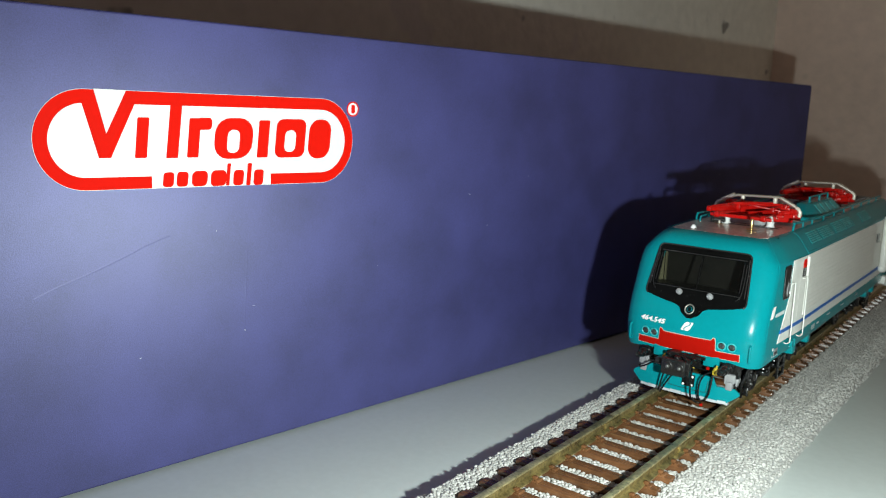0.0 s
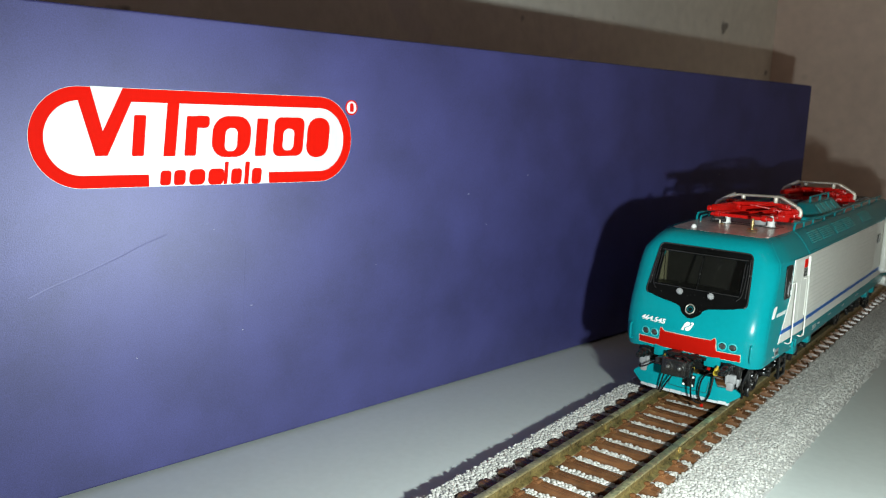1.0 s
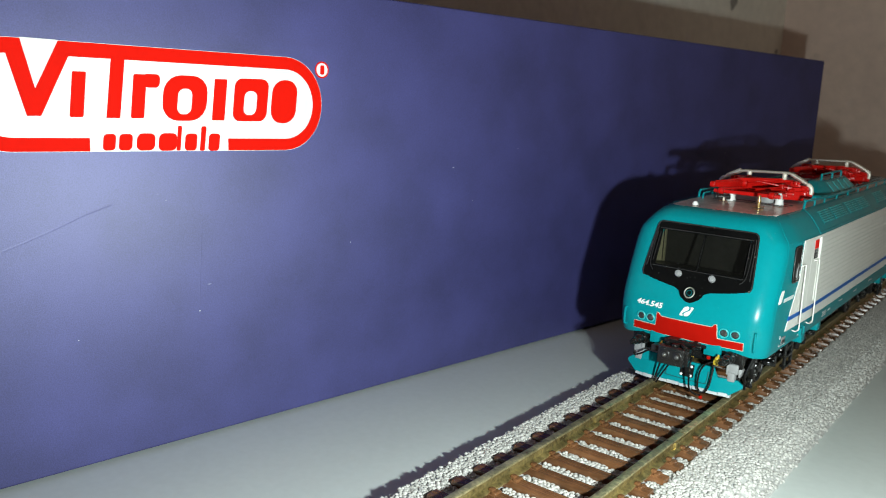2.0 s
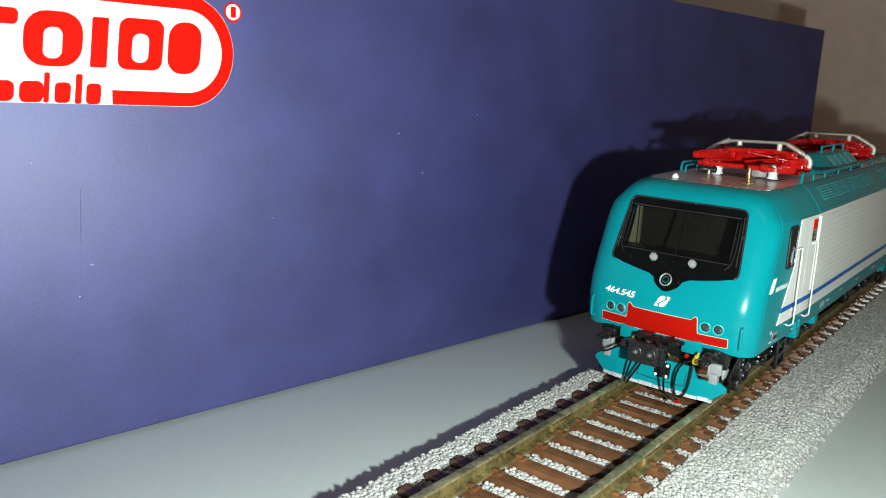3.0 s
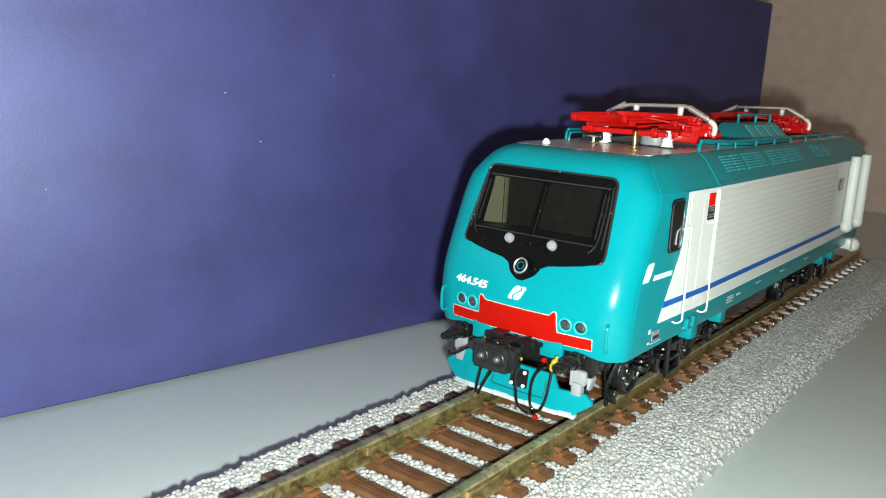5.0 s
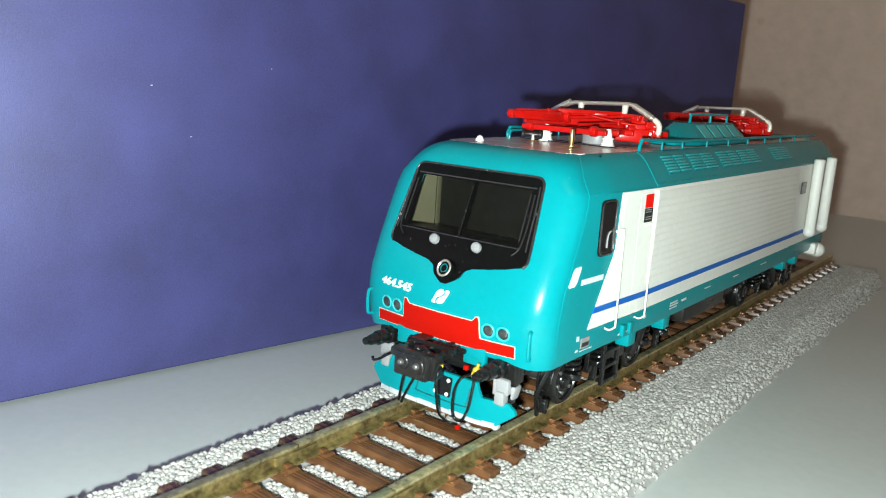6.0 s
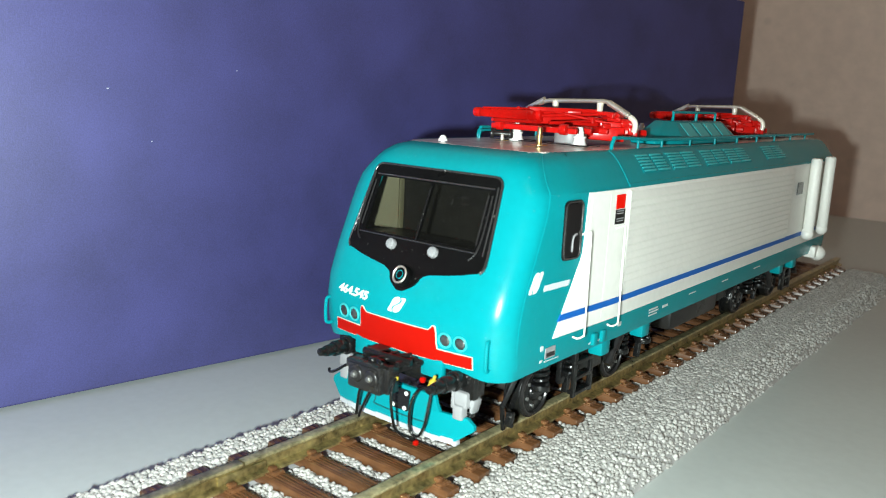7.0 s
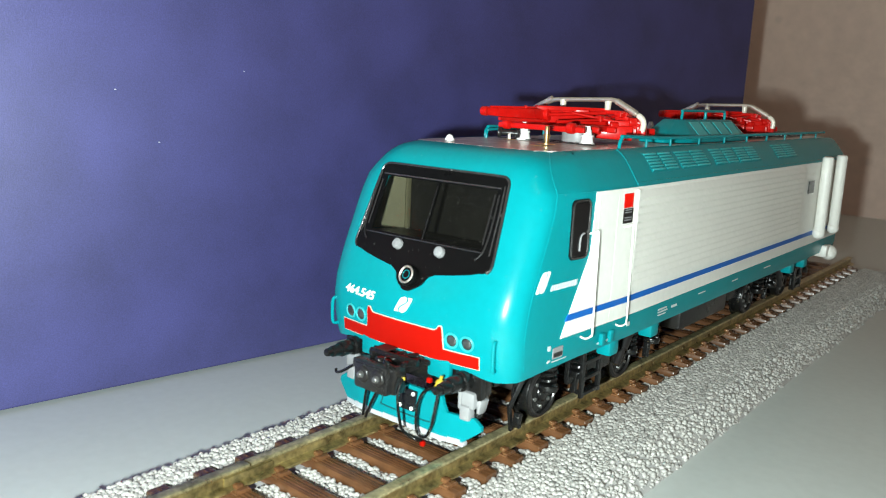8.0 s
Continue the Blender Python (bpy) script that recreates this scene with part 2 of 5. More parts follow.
def tube(bm, pts, r, seg=8, steps=5, closed_ends=True):
    """A round wire along a smooth line."""
    line = smooth_line(pts, steps) if steps else [Vector(p) for p in pts]
    side = Vector((0.3, 0.5, 0.8))
    rings = []
    for i, p in enumerate(line):
        way = (line[min(i + 1, len(line) - 1)] - line[max(i - 1, 0)]).normalized()
        side = (side - way * side.dot(way)).normalized()
        up = way.cross(side)
        rings.append([bm.verts.new(p + r * (math.cos(a) * side + math.sin(a) * up)) for a in np.linspace(0, 2 * math.pi, seg, endpoint=False)])
    for a, b in zip(rings, rings[1:]):
        for k in range(seg):
            bm.faces.new((a[k], a[(k + 1) % seg], b[(k + 1) % seg], b[k]))
    if closed_ends:
        bm.faces.new(rings[0][::-1])
        bm.faces.new(rings[-1])
    return bm


def prism(bm, outline, place, depth):
    """A flat shape with thickness: outline of (u, v), place(u, v) puts it in space, depth is the way to its back."""
    depth = Vector(depth)
    front = [bm.verts.new(place(u, v)) for u, v in outline]
    back = [bm.verts.new(v.co + depth) for v in front]
    made = [bm.faces.new(front), bm.faces.new(back[::-1])]
    for f in made:
        f.normal_update()
    for i in range(len(front)):
        j = (i + 1) % len(front)
        made.append(bm.faces.new((front[i], back[i], back[j], front[j])))
    bmesh.ops.triangulate(bm, faces=made[:2])
    return bm


def sheet(bm, rows, place, thick, skip=(), fine=4):
    """A skin in bands: rows of (v, [u0, u1, ...]); bands between the u's can be left open. thick: the way to its back."""
    thick = Vector(thick)
    grid = []
    for v, us in rows:
        line = []
        for a, b in zip(us, us[1:]):
            line += [a + (b - a) * k / fine for k in range(fine)]
        line.append(us[-1])
        grid.append([place(u, v) for u in line])
    front = [[bm.verts.new(p) for p in line] for line in grid]
    back = [[bm.verts.new(Vector(p) + thick) for p in line] for line in grid]
    nr, nc = len(grid), len(grid[0])
    full = {(i, j) for i in range(nr - 1) for j in range(nc - 1) if (i, j // fine) not in skip}
    for i, j in full:
        bm.faces.new((front[i][j], front[i][j + 1], front[i + 1][j + 1], front[i + 1][j]))
        bm.faces.new((back[i][j], back[i + 1][j], back[i + 1][j + 1], back[i][j + 1]))
        for (a, b), near in ((((i, j), (i, j + 1)), (i - 1, j)), (((i + 1, j), (i + 1, j + 1)), (i + 1, j)),
                             (((i, j), (i + 1, j)), (i, j - 1)), (((i, j + 1), (i + 1, j + 1)), (i, j + 1))):
            if near not in full:
                bm.faces.new((front[a[0]][a[1]], front[b[0]][b[1]], back[b[0]][b[1]], back[a[0]][a[1]]))
    bmesh.ops.delete(bm, geom=[v for v in bm.verts if not v.link_faces], context="VERTS")
    return bm


def rounded(x0, x1, z0, z1, r, n=5):
    out = []
    for cx, cz, a0 in ((x1 - r, z1 - r, 0), (x0 + r, z1 - r, 90), (x0 + r, z0 + r, 180), (x1 - r, z0 + r, 270)):
        out += [(cx + r * math.cos(radians(a0 + 90 * k / n)), cz + r * math.sin(radians(a0 + 90 * k / n))) for k in range(n + 1)]
    return out


def lettering(text, size, thick, slant=0.0):
    """The outline of printed writing, as a mesh in its own plane."""
    curve = bpy.data.curves.new("print", "FONT")
    curve.body, curve.size, curve.extrude, curve.shear, curve.offset = text, size, thick, slant, 0.0045
    ob = bpy.data.objects.new("print", curve)
    me = bpy.data.meshes.new_from_object(ob)
    bm = mesh()
    bm.from_mesh(me)
    bpy.data.objects.remove(ob)
    bpy.data.curves.remove(curve)
    bpy.data.meshes.remove(me)
    return bm

# ---- the setting: table top, two worn walls ----
TABLE_Z = -0.62
structure("table_top", box(mesh(), -13.5, 60, -70, 38.4, TABLE_Z - 2.0, TABLE_Z), TABLE, "smooth pale grey table top", "table")
ALONG = Vector((0.1452, 0.9894, 0)).normalized()      # the way the carton stands
OUT = Vector((ALONG.y, -ALONG.x, 0))                 # out of its printed face
FACE = Vector((-6.69, -5.327, 0))


def on_carton(s, z, out=0.0):
    return FACE + ALONG * s + OUT * out + Vector((0, 0, z))


def wall_along(s0, s1, back, thick, z0, z1):
    bm = mesh()
    prism(bm, [(s0, z0), (s1, z0), (s1, z1), (s0, z1)], lambda s, z: on_carton(s, z, -back), -OUT * thick)
    return bm


structure("wall_left", wall_along(-240, 44.2, 10.0, 4, -75, 190), PLASTER, "off-white worn plaster wall with chips and pits", "wall")
structure("wall_far", box(mesh(), -16, 250, 38.4, 42, -75, 190), PLASTER_SOUND, "off-white plaster wall behind the table", "wall")

structure("wall_right", box(mesh(), 250, 254, -244, 42, -75, 190), PLASTER_SOUND, "plain off-white plaster wall", "wall")
structure("wall_behind", box(mesh(), -70, 250, -244, -240, -75, 190), PLASTER_SOUND, "plain off-white plaster wall", "wall")
structure("ceiling", box(mesh(), -70, 254, -244, 42, 190, 194), PLASTER_SOUND, "plain off-white ceiling", "ceiling")
structure("floor", box(mesh(), -70, 254, -244, 42, -79, -75), TABLE, "plain grey floor", "floor")

# ---- the carton with its printed mark ----
LOW, S0, S1 = TABLE_Z, -16.0, 25.6


def carton_top(s):
    return 8.57 + (8.35 - 8.57) * (s + 5.83) / (S1 + 5.83)


def build_carton():
    box_ob = thing("carton", on_carton(4, TABLE_Z, -4), "long indigo linen-finish cardboard carton with a red and white mark", "box")
    bm = mesh()
    prism(bm, [(S0, LOW + 0.055), (S1, LOW + 0.055), (S1, carton_top(S1)), (S0, carton_top(S0))], on_carton, -OUT * 8.2)
    bmesh.ops.bevel(bm, geom=[e for e in bm.edges if len(e.link_faces) == 2 and e.calc_face_angle(0) > 1], offset=0.05, segments=3, affect="EDGES", profile=0.5)
    part("board", bm, CARD, box_ob)
    # added base, set far back so the carton's foot shows a dark shade line
    part("shade_gap_base", prism(mesh(), [(S0 + 0.15, LOW), (S1 - 0.15, LOW), (S1 - 0.15, LOW + 0.1), (S0 + 0.15, LOW + 0.1)], lambda s, z: on_carton(s, z, -1.0), -OUT * 6.4), CARD, box_ob, "indigo base set back to leave a shade line", smooth=0)

    def flat(outline, lift, mat, name, label="", parent=box_ob):
        return part(name, prism(mesh(), outline, lambda s, z: on_carton(s, z, lift), -OUT * (lift - 0.001)), mat, parent, label, smooth=0)

    # a fold and a scuff in the board's wrap, and crumbs of dust on it
    part("wrap_fold", tube(mesh(), [on_carton(a, b, -0.0978) for a, b in ((-6.5, 3.38), (-6.1, 3.54), (-5.5, 3.74), (-4.83, 3.99), (-4.4, 4.17), (-3.9, 4.33))], 0.10, seg=40, steps=4), CARD, box_ob, "slanting fold in the indigo wrap")
    part("wrap_scuff", tube(mesh(), [on_carton(a, b, -0.048) for a, b in ((-2.28, 1.9), (-2.26, 2.5), (-2.22, 3.2), (-2.19, 3.9))], 0.05, seg=32, steps=4), CARD, box_ob, "upright scuff in the indigo wrap")
    for a, b, r in ((4.52, 4.69, 0.016), (5.25, 3.8, 0.014), (-2.27, 2.08, 0.012), (-2.9, 4.33, 0.008), (6.9, 5.1, 0.012), (-4.6, 1.9, 0.009), (1.4, 3.1, 0.009)):
        part("dust_crumb", ball(mesh(), on_carton(a, b, 0.002), r, (1, 1.5, 0.7), 1), PRINT, box_ob, "pale dust crumb")
    # the mark: a lozenge with a red rim on a white field, and plain red bars and blocks in the place of its writing
    ZT = [(-5.5, 7.15), (-0.28, 7.11)]
    ZB = [(-5.5, 5.31), (-0.28, 5.23)]

    def lozenge(inset):
        a, b = -6.36 + inset, 0.58 - inset * 0.92
        out = []
        for end, s0, turn in ((b, -0.30, -90), (a, -5.46, 90)):
            top, low = interp(ZT, s0) - inset, interp(ZB, s0) + inset * 0.95
            mid, rz, rs = (top + low) / 2, (top - low) / 2, abs(end - s0)
            for k in range(25):
                t = radians(turn + 180 * k / 24)
                out.append((s0 + rs * math.cos(t), mid + rz * math.sin(t)))
        return out

    def leaning(outline, z0):
        return [(s + 0.10 * (z - z0), z) for s, z in outline]

    def oval(s0, s1, z0, z1, n=28):
        return [((s0 + s1) / 2 + (s1 - s0) / 2 * math.cos(a), (z0 + z1) / 2 + (z1 - z0) / 2 * math.sin(a)) for a in np.linspace(0, 2 * math.pi, n, endpoint=False)]

    flat(lozenge(-0.008), 0.004, PRINT, "mark_edge", "thin white edge of the mark")
    mark = flat(lozenge(0.0), 0.008, PRINT_RED, "mark_rim", "red lozenge rim")
    flat(lozenge(0.245), 0.012, PRINT, "mark_field", "white field of the mark", mark)
    flat([(-4.24, 5.285), (-1.605, 5.245), (-1.605, 5.62), (-4.24, 5.66)], 0.0135, PRINT, "mark_gap", "white gap in the lower rim", mark)
    # slanting wedge and upright bars
    flat([(-5.50, 6.92), (-4.52, 6.92), (-5.01, 5.90), (-5.23, 5.90)], 0.016, PRINT_RED, "mark_bar", "", mark)
    flat([(-5.275, 7.165), (-4.68, 7.155), (-5.08, 6.35)], 0.0175, PRINT, "mark_wedge", "white wedge", mark)
    flat([(-3.82, 6.92), (-3.58, 6.92), (-3.70, 5.87), (-3.94, 5.87)], 0.016, PRINT_RED, "mark_bar", "", mark)
    for s0, s1, z0, z1 in ((-4.52, -4.29, 5.885, 6.655), (-3.47, -3.23, 5.87, 6.65), (-1.90, -1.64, 5.835, 6.62)):
        flat(leaning(rounded(s0, s1, z0, z1, 0.03), 6.27), 0.016, PRINT_RED, "mark_bar", "", mark)
    for s0, s1, z0, z1, r in ((-3.30, -2.98, 6.42, 6.66, 0.08), (-2.90, -2.03, 5.825, 6.66, 0.32), (-1.47, -0.72, 5.82, 6.65, 0.16), (-0.63, -0.04, 5.78, 6.65, 0.26)):
        flat(leaning(rounded(s0, s1, z0, z1, r), 6.27), 0.0155, PRINT_RED, "mark_block", "", mark)
        if s1 - s0 > 0.7:
            mid = (s0 + s1) / 2
            flat(leaning(rounded(mid - 0.15, mid + 0.13, z0 + 0.12, z1 - 0.24, 0.12), 6.27), 0.0175, PRINT, "mark_slot", "", mark)
    # the small line below: plain short bars
    for s0, s1, z0, z1 in ((-4.02, -3.80, 5.30, 5.59), (-3.74, -3.50, 5.295, 5.59), (-3.42, -3.08, 5.285, 5.595), (-3.01, -2.66, 5.27, 5.595), (-2.66, -2.58, 5.27, 5.73), (-2.50, -2.26, 5.265, 5.585), (-2.19, -2.09, 5.255, 5.72), (-2.02, -1.79, 5.25, 5.58)):
        flat(leaning(rounded(s0, s1, z0, z1, min(0.1, (s1 - s0) * 0.3)), 5.4), 0.0165, PRINT_RED, "mark_bar", "", mark)
    small = flat(oval(0.41, 0.76, 6.72, 7.07, 24), 0.006, PRINT_RED, "mark_dot", "small red ring beside the mark")
    flat(oval(0.445, 0.725, 6.755, 7.035, 24), 0.009, PRINT, "mark_dot_field", "", small)
    flat(rounded(0.54, 0.64, 6.80, 6.99, 0.03), 0.012, PRINT_RED, "mark_bar", "", small)


build_carton()
# ---- the track ----
RAIL_TOP, SLEEPER_TOP, BED_TOP = 0.15, -0.09, -0.20
TRACK0, TRACK1, PITCH, FIRST = -13.0, 20.6, 0.652, -2.265


def build_track():
    track = thing("railway_track", (0, 3, TABLE_Z), "model railway track with brown sleepers on a pale ballast bed", "track")
    bm = mesh()
    profile = [(-2.08, TABLE_Z), (2.62, TABLE_Z), (2.22, BED_TOP + 0.025), (1.34, BED_TOP + 0.025), (1.30, BED_TOP - 0.035), (-1.58, BED_TOP - 0.035), (-1.62, BED_TOP + 0.025), (-1.98, BED_TOP + 0.025)]
    prism(bm, profile, lambda x, z: Vector((x, TRACK0, z)), (0, TRACK1 - TRACK0, 0))
    part("ballast_bed", bm, STONE, track, "pale grey moulded ballast bed", smooth=0)
    for x in (-0.87, 0.87):
        bm = mesh()
        shape = [(-0.24, -0.24), (0.24, -0.24), (0.24, -0.205), (0.04, -0.18), (0.035, -0.07), (0.07, -0.045), (0.07, -0.012), (0.06, 0.0),
                 (-0.06, 0.0), (-0.075, -0.012), (-0.075, -0.045), (-0.035, -0.07), (-0.04, -0.18), (-0.24, -0.205)]
        for a, b in ((TRACK0, -2.02), (-2.0, TRACK1)):
            prism(bm, [(u * (0.62 if abs(u) > 0.1 else 1), v) for u, v in shape], lambda u, v: Vector((x + u, a, RAIL_TOP + v)), (0, b - a, 0))
        rail = part("rail", bm, RAIL, track, "dull brown-gold metal rail", smooth=25)
        bm = mesh()
        for a, b in ((TRACK0, -2.02), (-2.0, TRACK1)):
            box(bm, x - 0.075, x + 0.075, a, b, RAIL_TOP - 0.042, RAIL_TOP + 0.004, 0.014)
        part("rail_head", bm, RAIL_HEAD, rail, "worn bright rail head", smooth=25)
        bm = mesh()
        for side in (-1, 1):
            box(bm, x + side * 0.05 - 0.02, x + side * 0.05 + 0.02, -2.4, -1.65, RAIL_TOP - 0.2, RAIL_TOP - 0.08, 0.012)
        part("rail_joiner", bm, RAIL, rail, "tarnished rail joiner")
    # one sleeper with its moulded chairs, shared by all
    bm = mesh()
    box(bm, -1.52, 1.28, -0.135, 0.135, BED_TOP - 0.16, SLEEPER_TOP, 0.03)
    for y, x0, x1, up in ((-0.085, -1.46, 1.16, 0.004), (-0.035, -1.2, 1.24, 0.003), (0.02, -1.48, 1.0, 0.005), (0.075, -1.4, 1.22, 0.003)):
        box(bm, x0, x1, y - 0.016, y + 0.018, SLEEPER_TOP - 0.02, SLEEPER_TOP + up, 0.004)
    for x in (-0.87, 0.87):
        box(bm, x - 0.27, x + 0.27, -0.12, 0.12, SLEEPER_TOP - 0.01, SLEEPER_TOP + 0.022, 0.01)
        for side in (-1, 1):
            box(bm, x + side * 0.15 - 0.05, x + side * 0.15 + 0.05, -0.055, 0.055, SLEEPER_TOP, SLEEPER_TOP + 0.085, 0.02)
            box(bm, x + side * 0.225 - 0.04, x + side * 0.225 + 0.04, -0.1, 0.1, SLEEPER_TOP, SLEEPER_TOP + 0.045, 0.015)
    me = finish("sleeper", bm, SLEEPER, Vector((0, 0, TABLE_Z)))
    k = math.ceil((TRACK0 + 0.2 - FIRST) / PITCH)
    while FIRST + k * PITCH < TRACK1 - 0.2:
        s = new("sleeper", me)
        s.parent = track
        s.location = (random.uniform(-0.01, 0.01) * CM, (FIRST + k * PITCH + random.uniform(-0.012, 0.012) - 3) * CM, 0)
        s.rotation_euler = (0, 0, radians(random.uniform(-0.5, 0.5)))
        k += 1


build_track()


def build_ballast():
    """Loose-looking grains fused on the bed: between the sleepers, on the shoulders and down the slopes."""
    rng = np.random.default_rng(4)
    seed = mesh()
    bmesh.ops.create_icosphere(seed, subdivisions=1, radius=1.0)
    seed.verts.ensure_lookup_table()
    unit = np.array([v.co[:] for v in seed.verts])
    tri = np.array([[v.index for v in f.verts] for f in seed.faces])
    seed.free()
    spots = []
    step = 0.062
    for y in np.arange(TRACK0, TRACK1, step * 0.88):
        for x in np.arange(-2.4, 2.8, step):
            px, py = x + rng.uniform(-0.5, 0.5) * step, y + rng.uniform(-0.5, 0.5) * step
            beside = abs((py - FIRST + PITCH / 2) % PITCH - PITCH / 2)
            if -1.54 < px < 1.30 and beside < 0.15:
                continue
            if abs(abs(px) - 0.87) < 0.12:
                continue
            wave = rng.uniform(-0.03, 0.03)
            over = px - 2.26 - wave if px > 0 else (-2.02 - wave - px) * 3.2
            for again in range(2 if over > 0 else 1):
                drop = max(0.0, over + again * rng.uniform(-0.04, 0.04)) * 1.3
                z = BED_TOP + 0.03 - drop - (0.025 if over > 0 else 0.0) - (0.04 if -1.3 < px < 1.28 else 0.0) - (0.03 if -1.6 < px < -1.3 else 0.0)
                if z < TABLE_Z:
                    continue
                spots.append((px, py + again * rng.uniform(-0.04, 0.04), z + rng.uniform(-0.008, 0.012)))
    spots = np.array(spots)
    n = len(spots)
    size = rng.uniform(0.034, 0.047, (n, 1, 1)) * rng.uniform(0.78, 1.28, (n, 1, 3)) * np.array([1.05, 1.05, 0.8])
    turn = rng.uniform(0, 2 * math.pi, n)
    c, s = np.cos(turn), np.sin(turn)
    p = unit[None] * (1 + rng.uniform(-0.22, 0.22, (n, len(unit), 1))) * size
    p = np.stack([p[..., 0] * c[:, None] - p[..., 1] * s[:, None], p[..., 0] * s[:, None] + p[..., 1] * c[:, None], p[..., 2]], -1) + spots[:, None]
    faces = (tri[None] + (np.arange(n) * len(unit))[:, None, None]).reshape(-1, 3)
    me = bpy.data.meshes.new("ballast")
    me.from_pydata((p.reshape(-1, 3) * CM).tolist(), [], faces.tolist())
    me.polygons.foreach_set("use_smooth", [True] * len(me.polygons))
    me.materials.append(BALLAST)
    tagged(new("ballast", me), "pale grey stone grains glued along the track", "ballast", kind="stuff")


def grain_material():
    m = material("stone_grains", (0.43, 0.415, 0.39), 0.38, spread=0.12, grain=2500, stain=200, bump=0.00002)
    n, l = m.node_tree.nodes, m.node_tree.links
    b = n["Principled BSDF"]
    old = b.inputs["Base Color"].links[0].from_socket
    geo, ramp, mul = n.new("ShaderNodeNewGeometry"), n.new("ShaderNodeMapRange"), n.new("ShaderNodeVectorMath")
    ramp.inputs[3].default_value, ramp.inputs[4].default_value = 0.78, 1.25
    l.new(geo.outputs["Random Per Island"], ramp.inputs[0])
    mul.operation = "SCALE"
    l.new(old, mul.inputs[0])
    l.new(ramp.outputs[0], mul.inputs["Scale"])
    l.new(mul.outputs[0], b.inputs["Base Color"])
    return m


BALLAST = grain_material()
build_ballast()

# ---- the model locomotive ----
LOCO_LEN = 14.65
BOTTOM, ROOF_Z = 1.355, 4.17
NOSE = [(1.3, -0.04), (1.45, -0.09), (1.9, -0.13), (2.25, -0.06), (2.43, 0.03), (2.66, 0.13), (2.8, 0.19), (3.0, 0.275), (3.82, 0.61), (3.95, 0.69), (4.05, 0.79), (4.12, 0.91), (4.17, 1.12)]
WIDTH = [(1.3, 1.72), (1.5, 1.78), (3.66, 1.78), (3.72, 1.75), (3.85, 1.66), (4.02, 1.53), (4.11, 1.44), (4.17, 1.34)]


def front_y(x, z):
    return interp(NOSE, z) + interp([(2.0, 0.09), (2.6, 0.02), (3.9, 0.02)], z) * (x / 1.2) ** 2


def side_x(y, z=2.5):
    return interp(WIDTH, z) - interp([(0.5, 0.085), (2.7, 0.0)], y)


def on_front(lift):
    """Points on the front at (x, z), lifted off it."""
    def place(x, z):
        slope = (front_y(x, z + 0.05) - front_y(x, z - 0.05)) / 0.1
        n = Vector((0.06 * x / 1.2, -1, slope)).normalized()
        return Vector((x, front_y(x, z), z)) + n * lift
    return place


def nose_half(z):
    """Half the width where the nose turns into the side: its shoulders round off below the roof."""
    return interp(WIDTH, z) - 0.085 - interp([(3.25, 0.0), (3.45, 0.012), (3.6, 0.038), (3.72, 0.06), (3.85, 0.065), (3.98, 0.06), (4.08, 0.07), (4.17, 0.11)], z)


def shell_outline(z):
    """The plan of the shell at height z: from the nose's middle round one side to the tail's middle."""
    w = nose_half(z)
    s = min(1.0, w / 1.695)
    line = [(x * s, front_y(x * s, z)) for x in (0, 0.05, 0.3, 0.55, 0.8, 1.0, 1.13)]
    xa = 1.13 * s
    ya = front_y(xa, z)
    for k in range(1, 9):
        t = radians(90 * k / 8)
        line.append((xa + (w - xa) * math.sin(t) ** 0.9, ya + 0.36 * (1 - math.cos(t)) ** 0.92))
    last = line[-1][1]
    for y in (last + 0.35, 1.7, 2.2, 2.7):
        line.append((side_x(max(y, 0.5), z), y))
    w2 = interp(WIDTH, z)
    for y in (4, 6, 8, 10, 12, 14, LOCO_LEN - 0.25):
        line.append((w2, y))
    for k in range(1, 5):
        t = radians(90 * k / 4)
        line.append((w2 - 0.25 + 0.25 * math.cos(t), LOCO_LEN - 0.25 + 0.25 * math.sin(t)))
    line.append((0, LOCO_LEN))
    return line


def build_shell(loco):
    levels = [BOTTOM, 1.45, 1.6, 1.9, 2.2, 2.5, 2.75, 2.92, 3.2, 3.35, 3.45, 3.55, 3.66, 3.72, 3.80, 3.87, 3.95, 4.02, 4.08, 4.12, 4.15, ROOF_Z]
    bm = mesh()
    rings = []
    for z in levels:
        half = shell_outline(z)
        # the skirt hangs a little lower at the cab corners
        drop = [0.06 * max(0.0, min(1.0, (x - 1.1) / 0.3)) * max(0.0, 1 - y / 1.8) if z == BOTTOM else 0.0 for x, y in half]
        right = [bm.verts.new((x, y, z - d)) for (x, y), d in zip(half, drop)]
        left = [bm.verts.new((-x, y, z - d)) for (x, y), d in zip(half[1:-1], drop[1:-1])]
        rings.append(right + left[::-1])
    n, h = len(rings[0]), len(shell_outline(2))
    window_cols = set(range(0, 5)) | set(range(n - 5, n))
    for i in range(len(levels) - 1):
        for j in range(n):
            k = (j + 1) % n
            if 2.9 < levels[i] and levels[i + 1] < 3.75 and j in window_cols:
                continue
            bm.faces.new((rings[i][j], rings[i][k], rings[i + 1][k], rings[i + 1][j]))
    bm.faces.new(rings[-1])
    bm.faces.new(rings[0][::-1])
    bmesh.ops.triangulate(bm, faces=[f for f in bm.faces if len(f.verts) > 4])
    return part("body_shell", bm, TEAL, loco, "teal moulded body shell with a raked cab front", smooth=32)


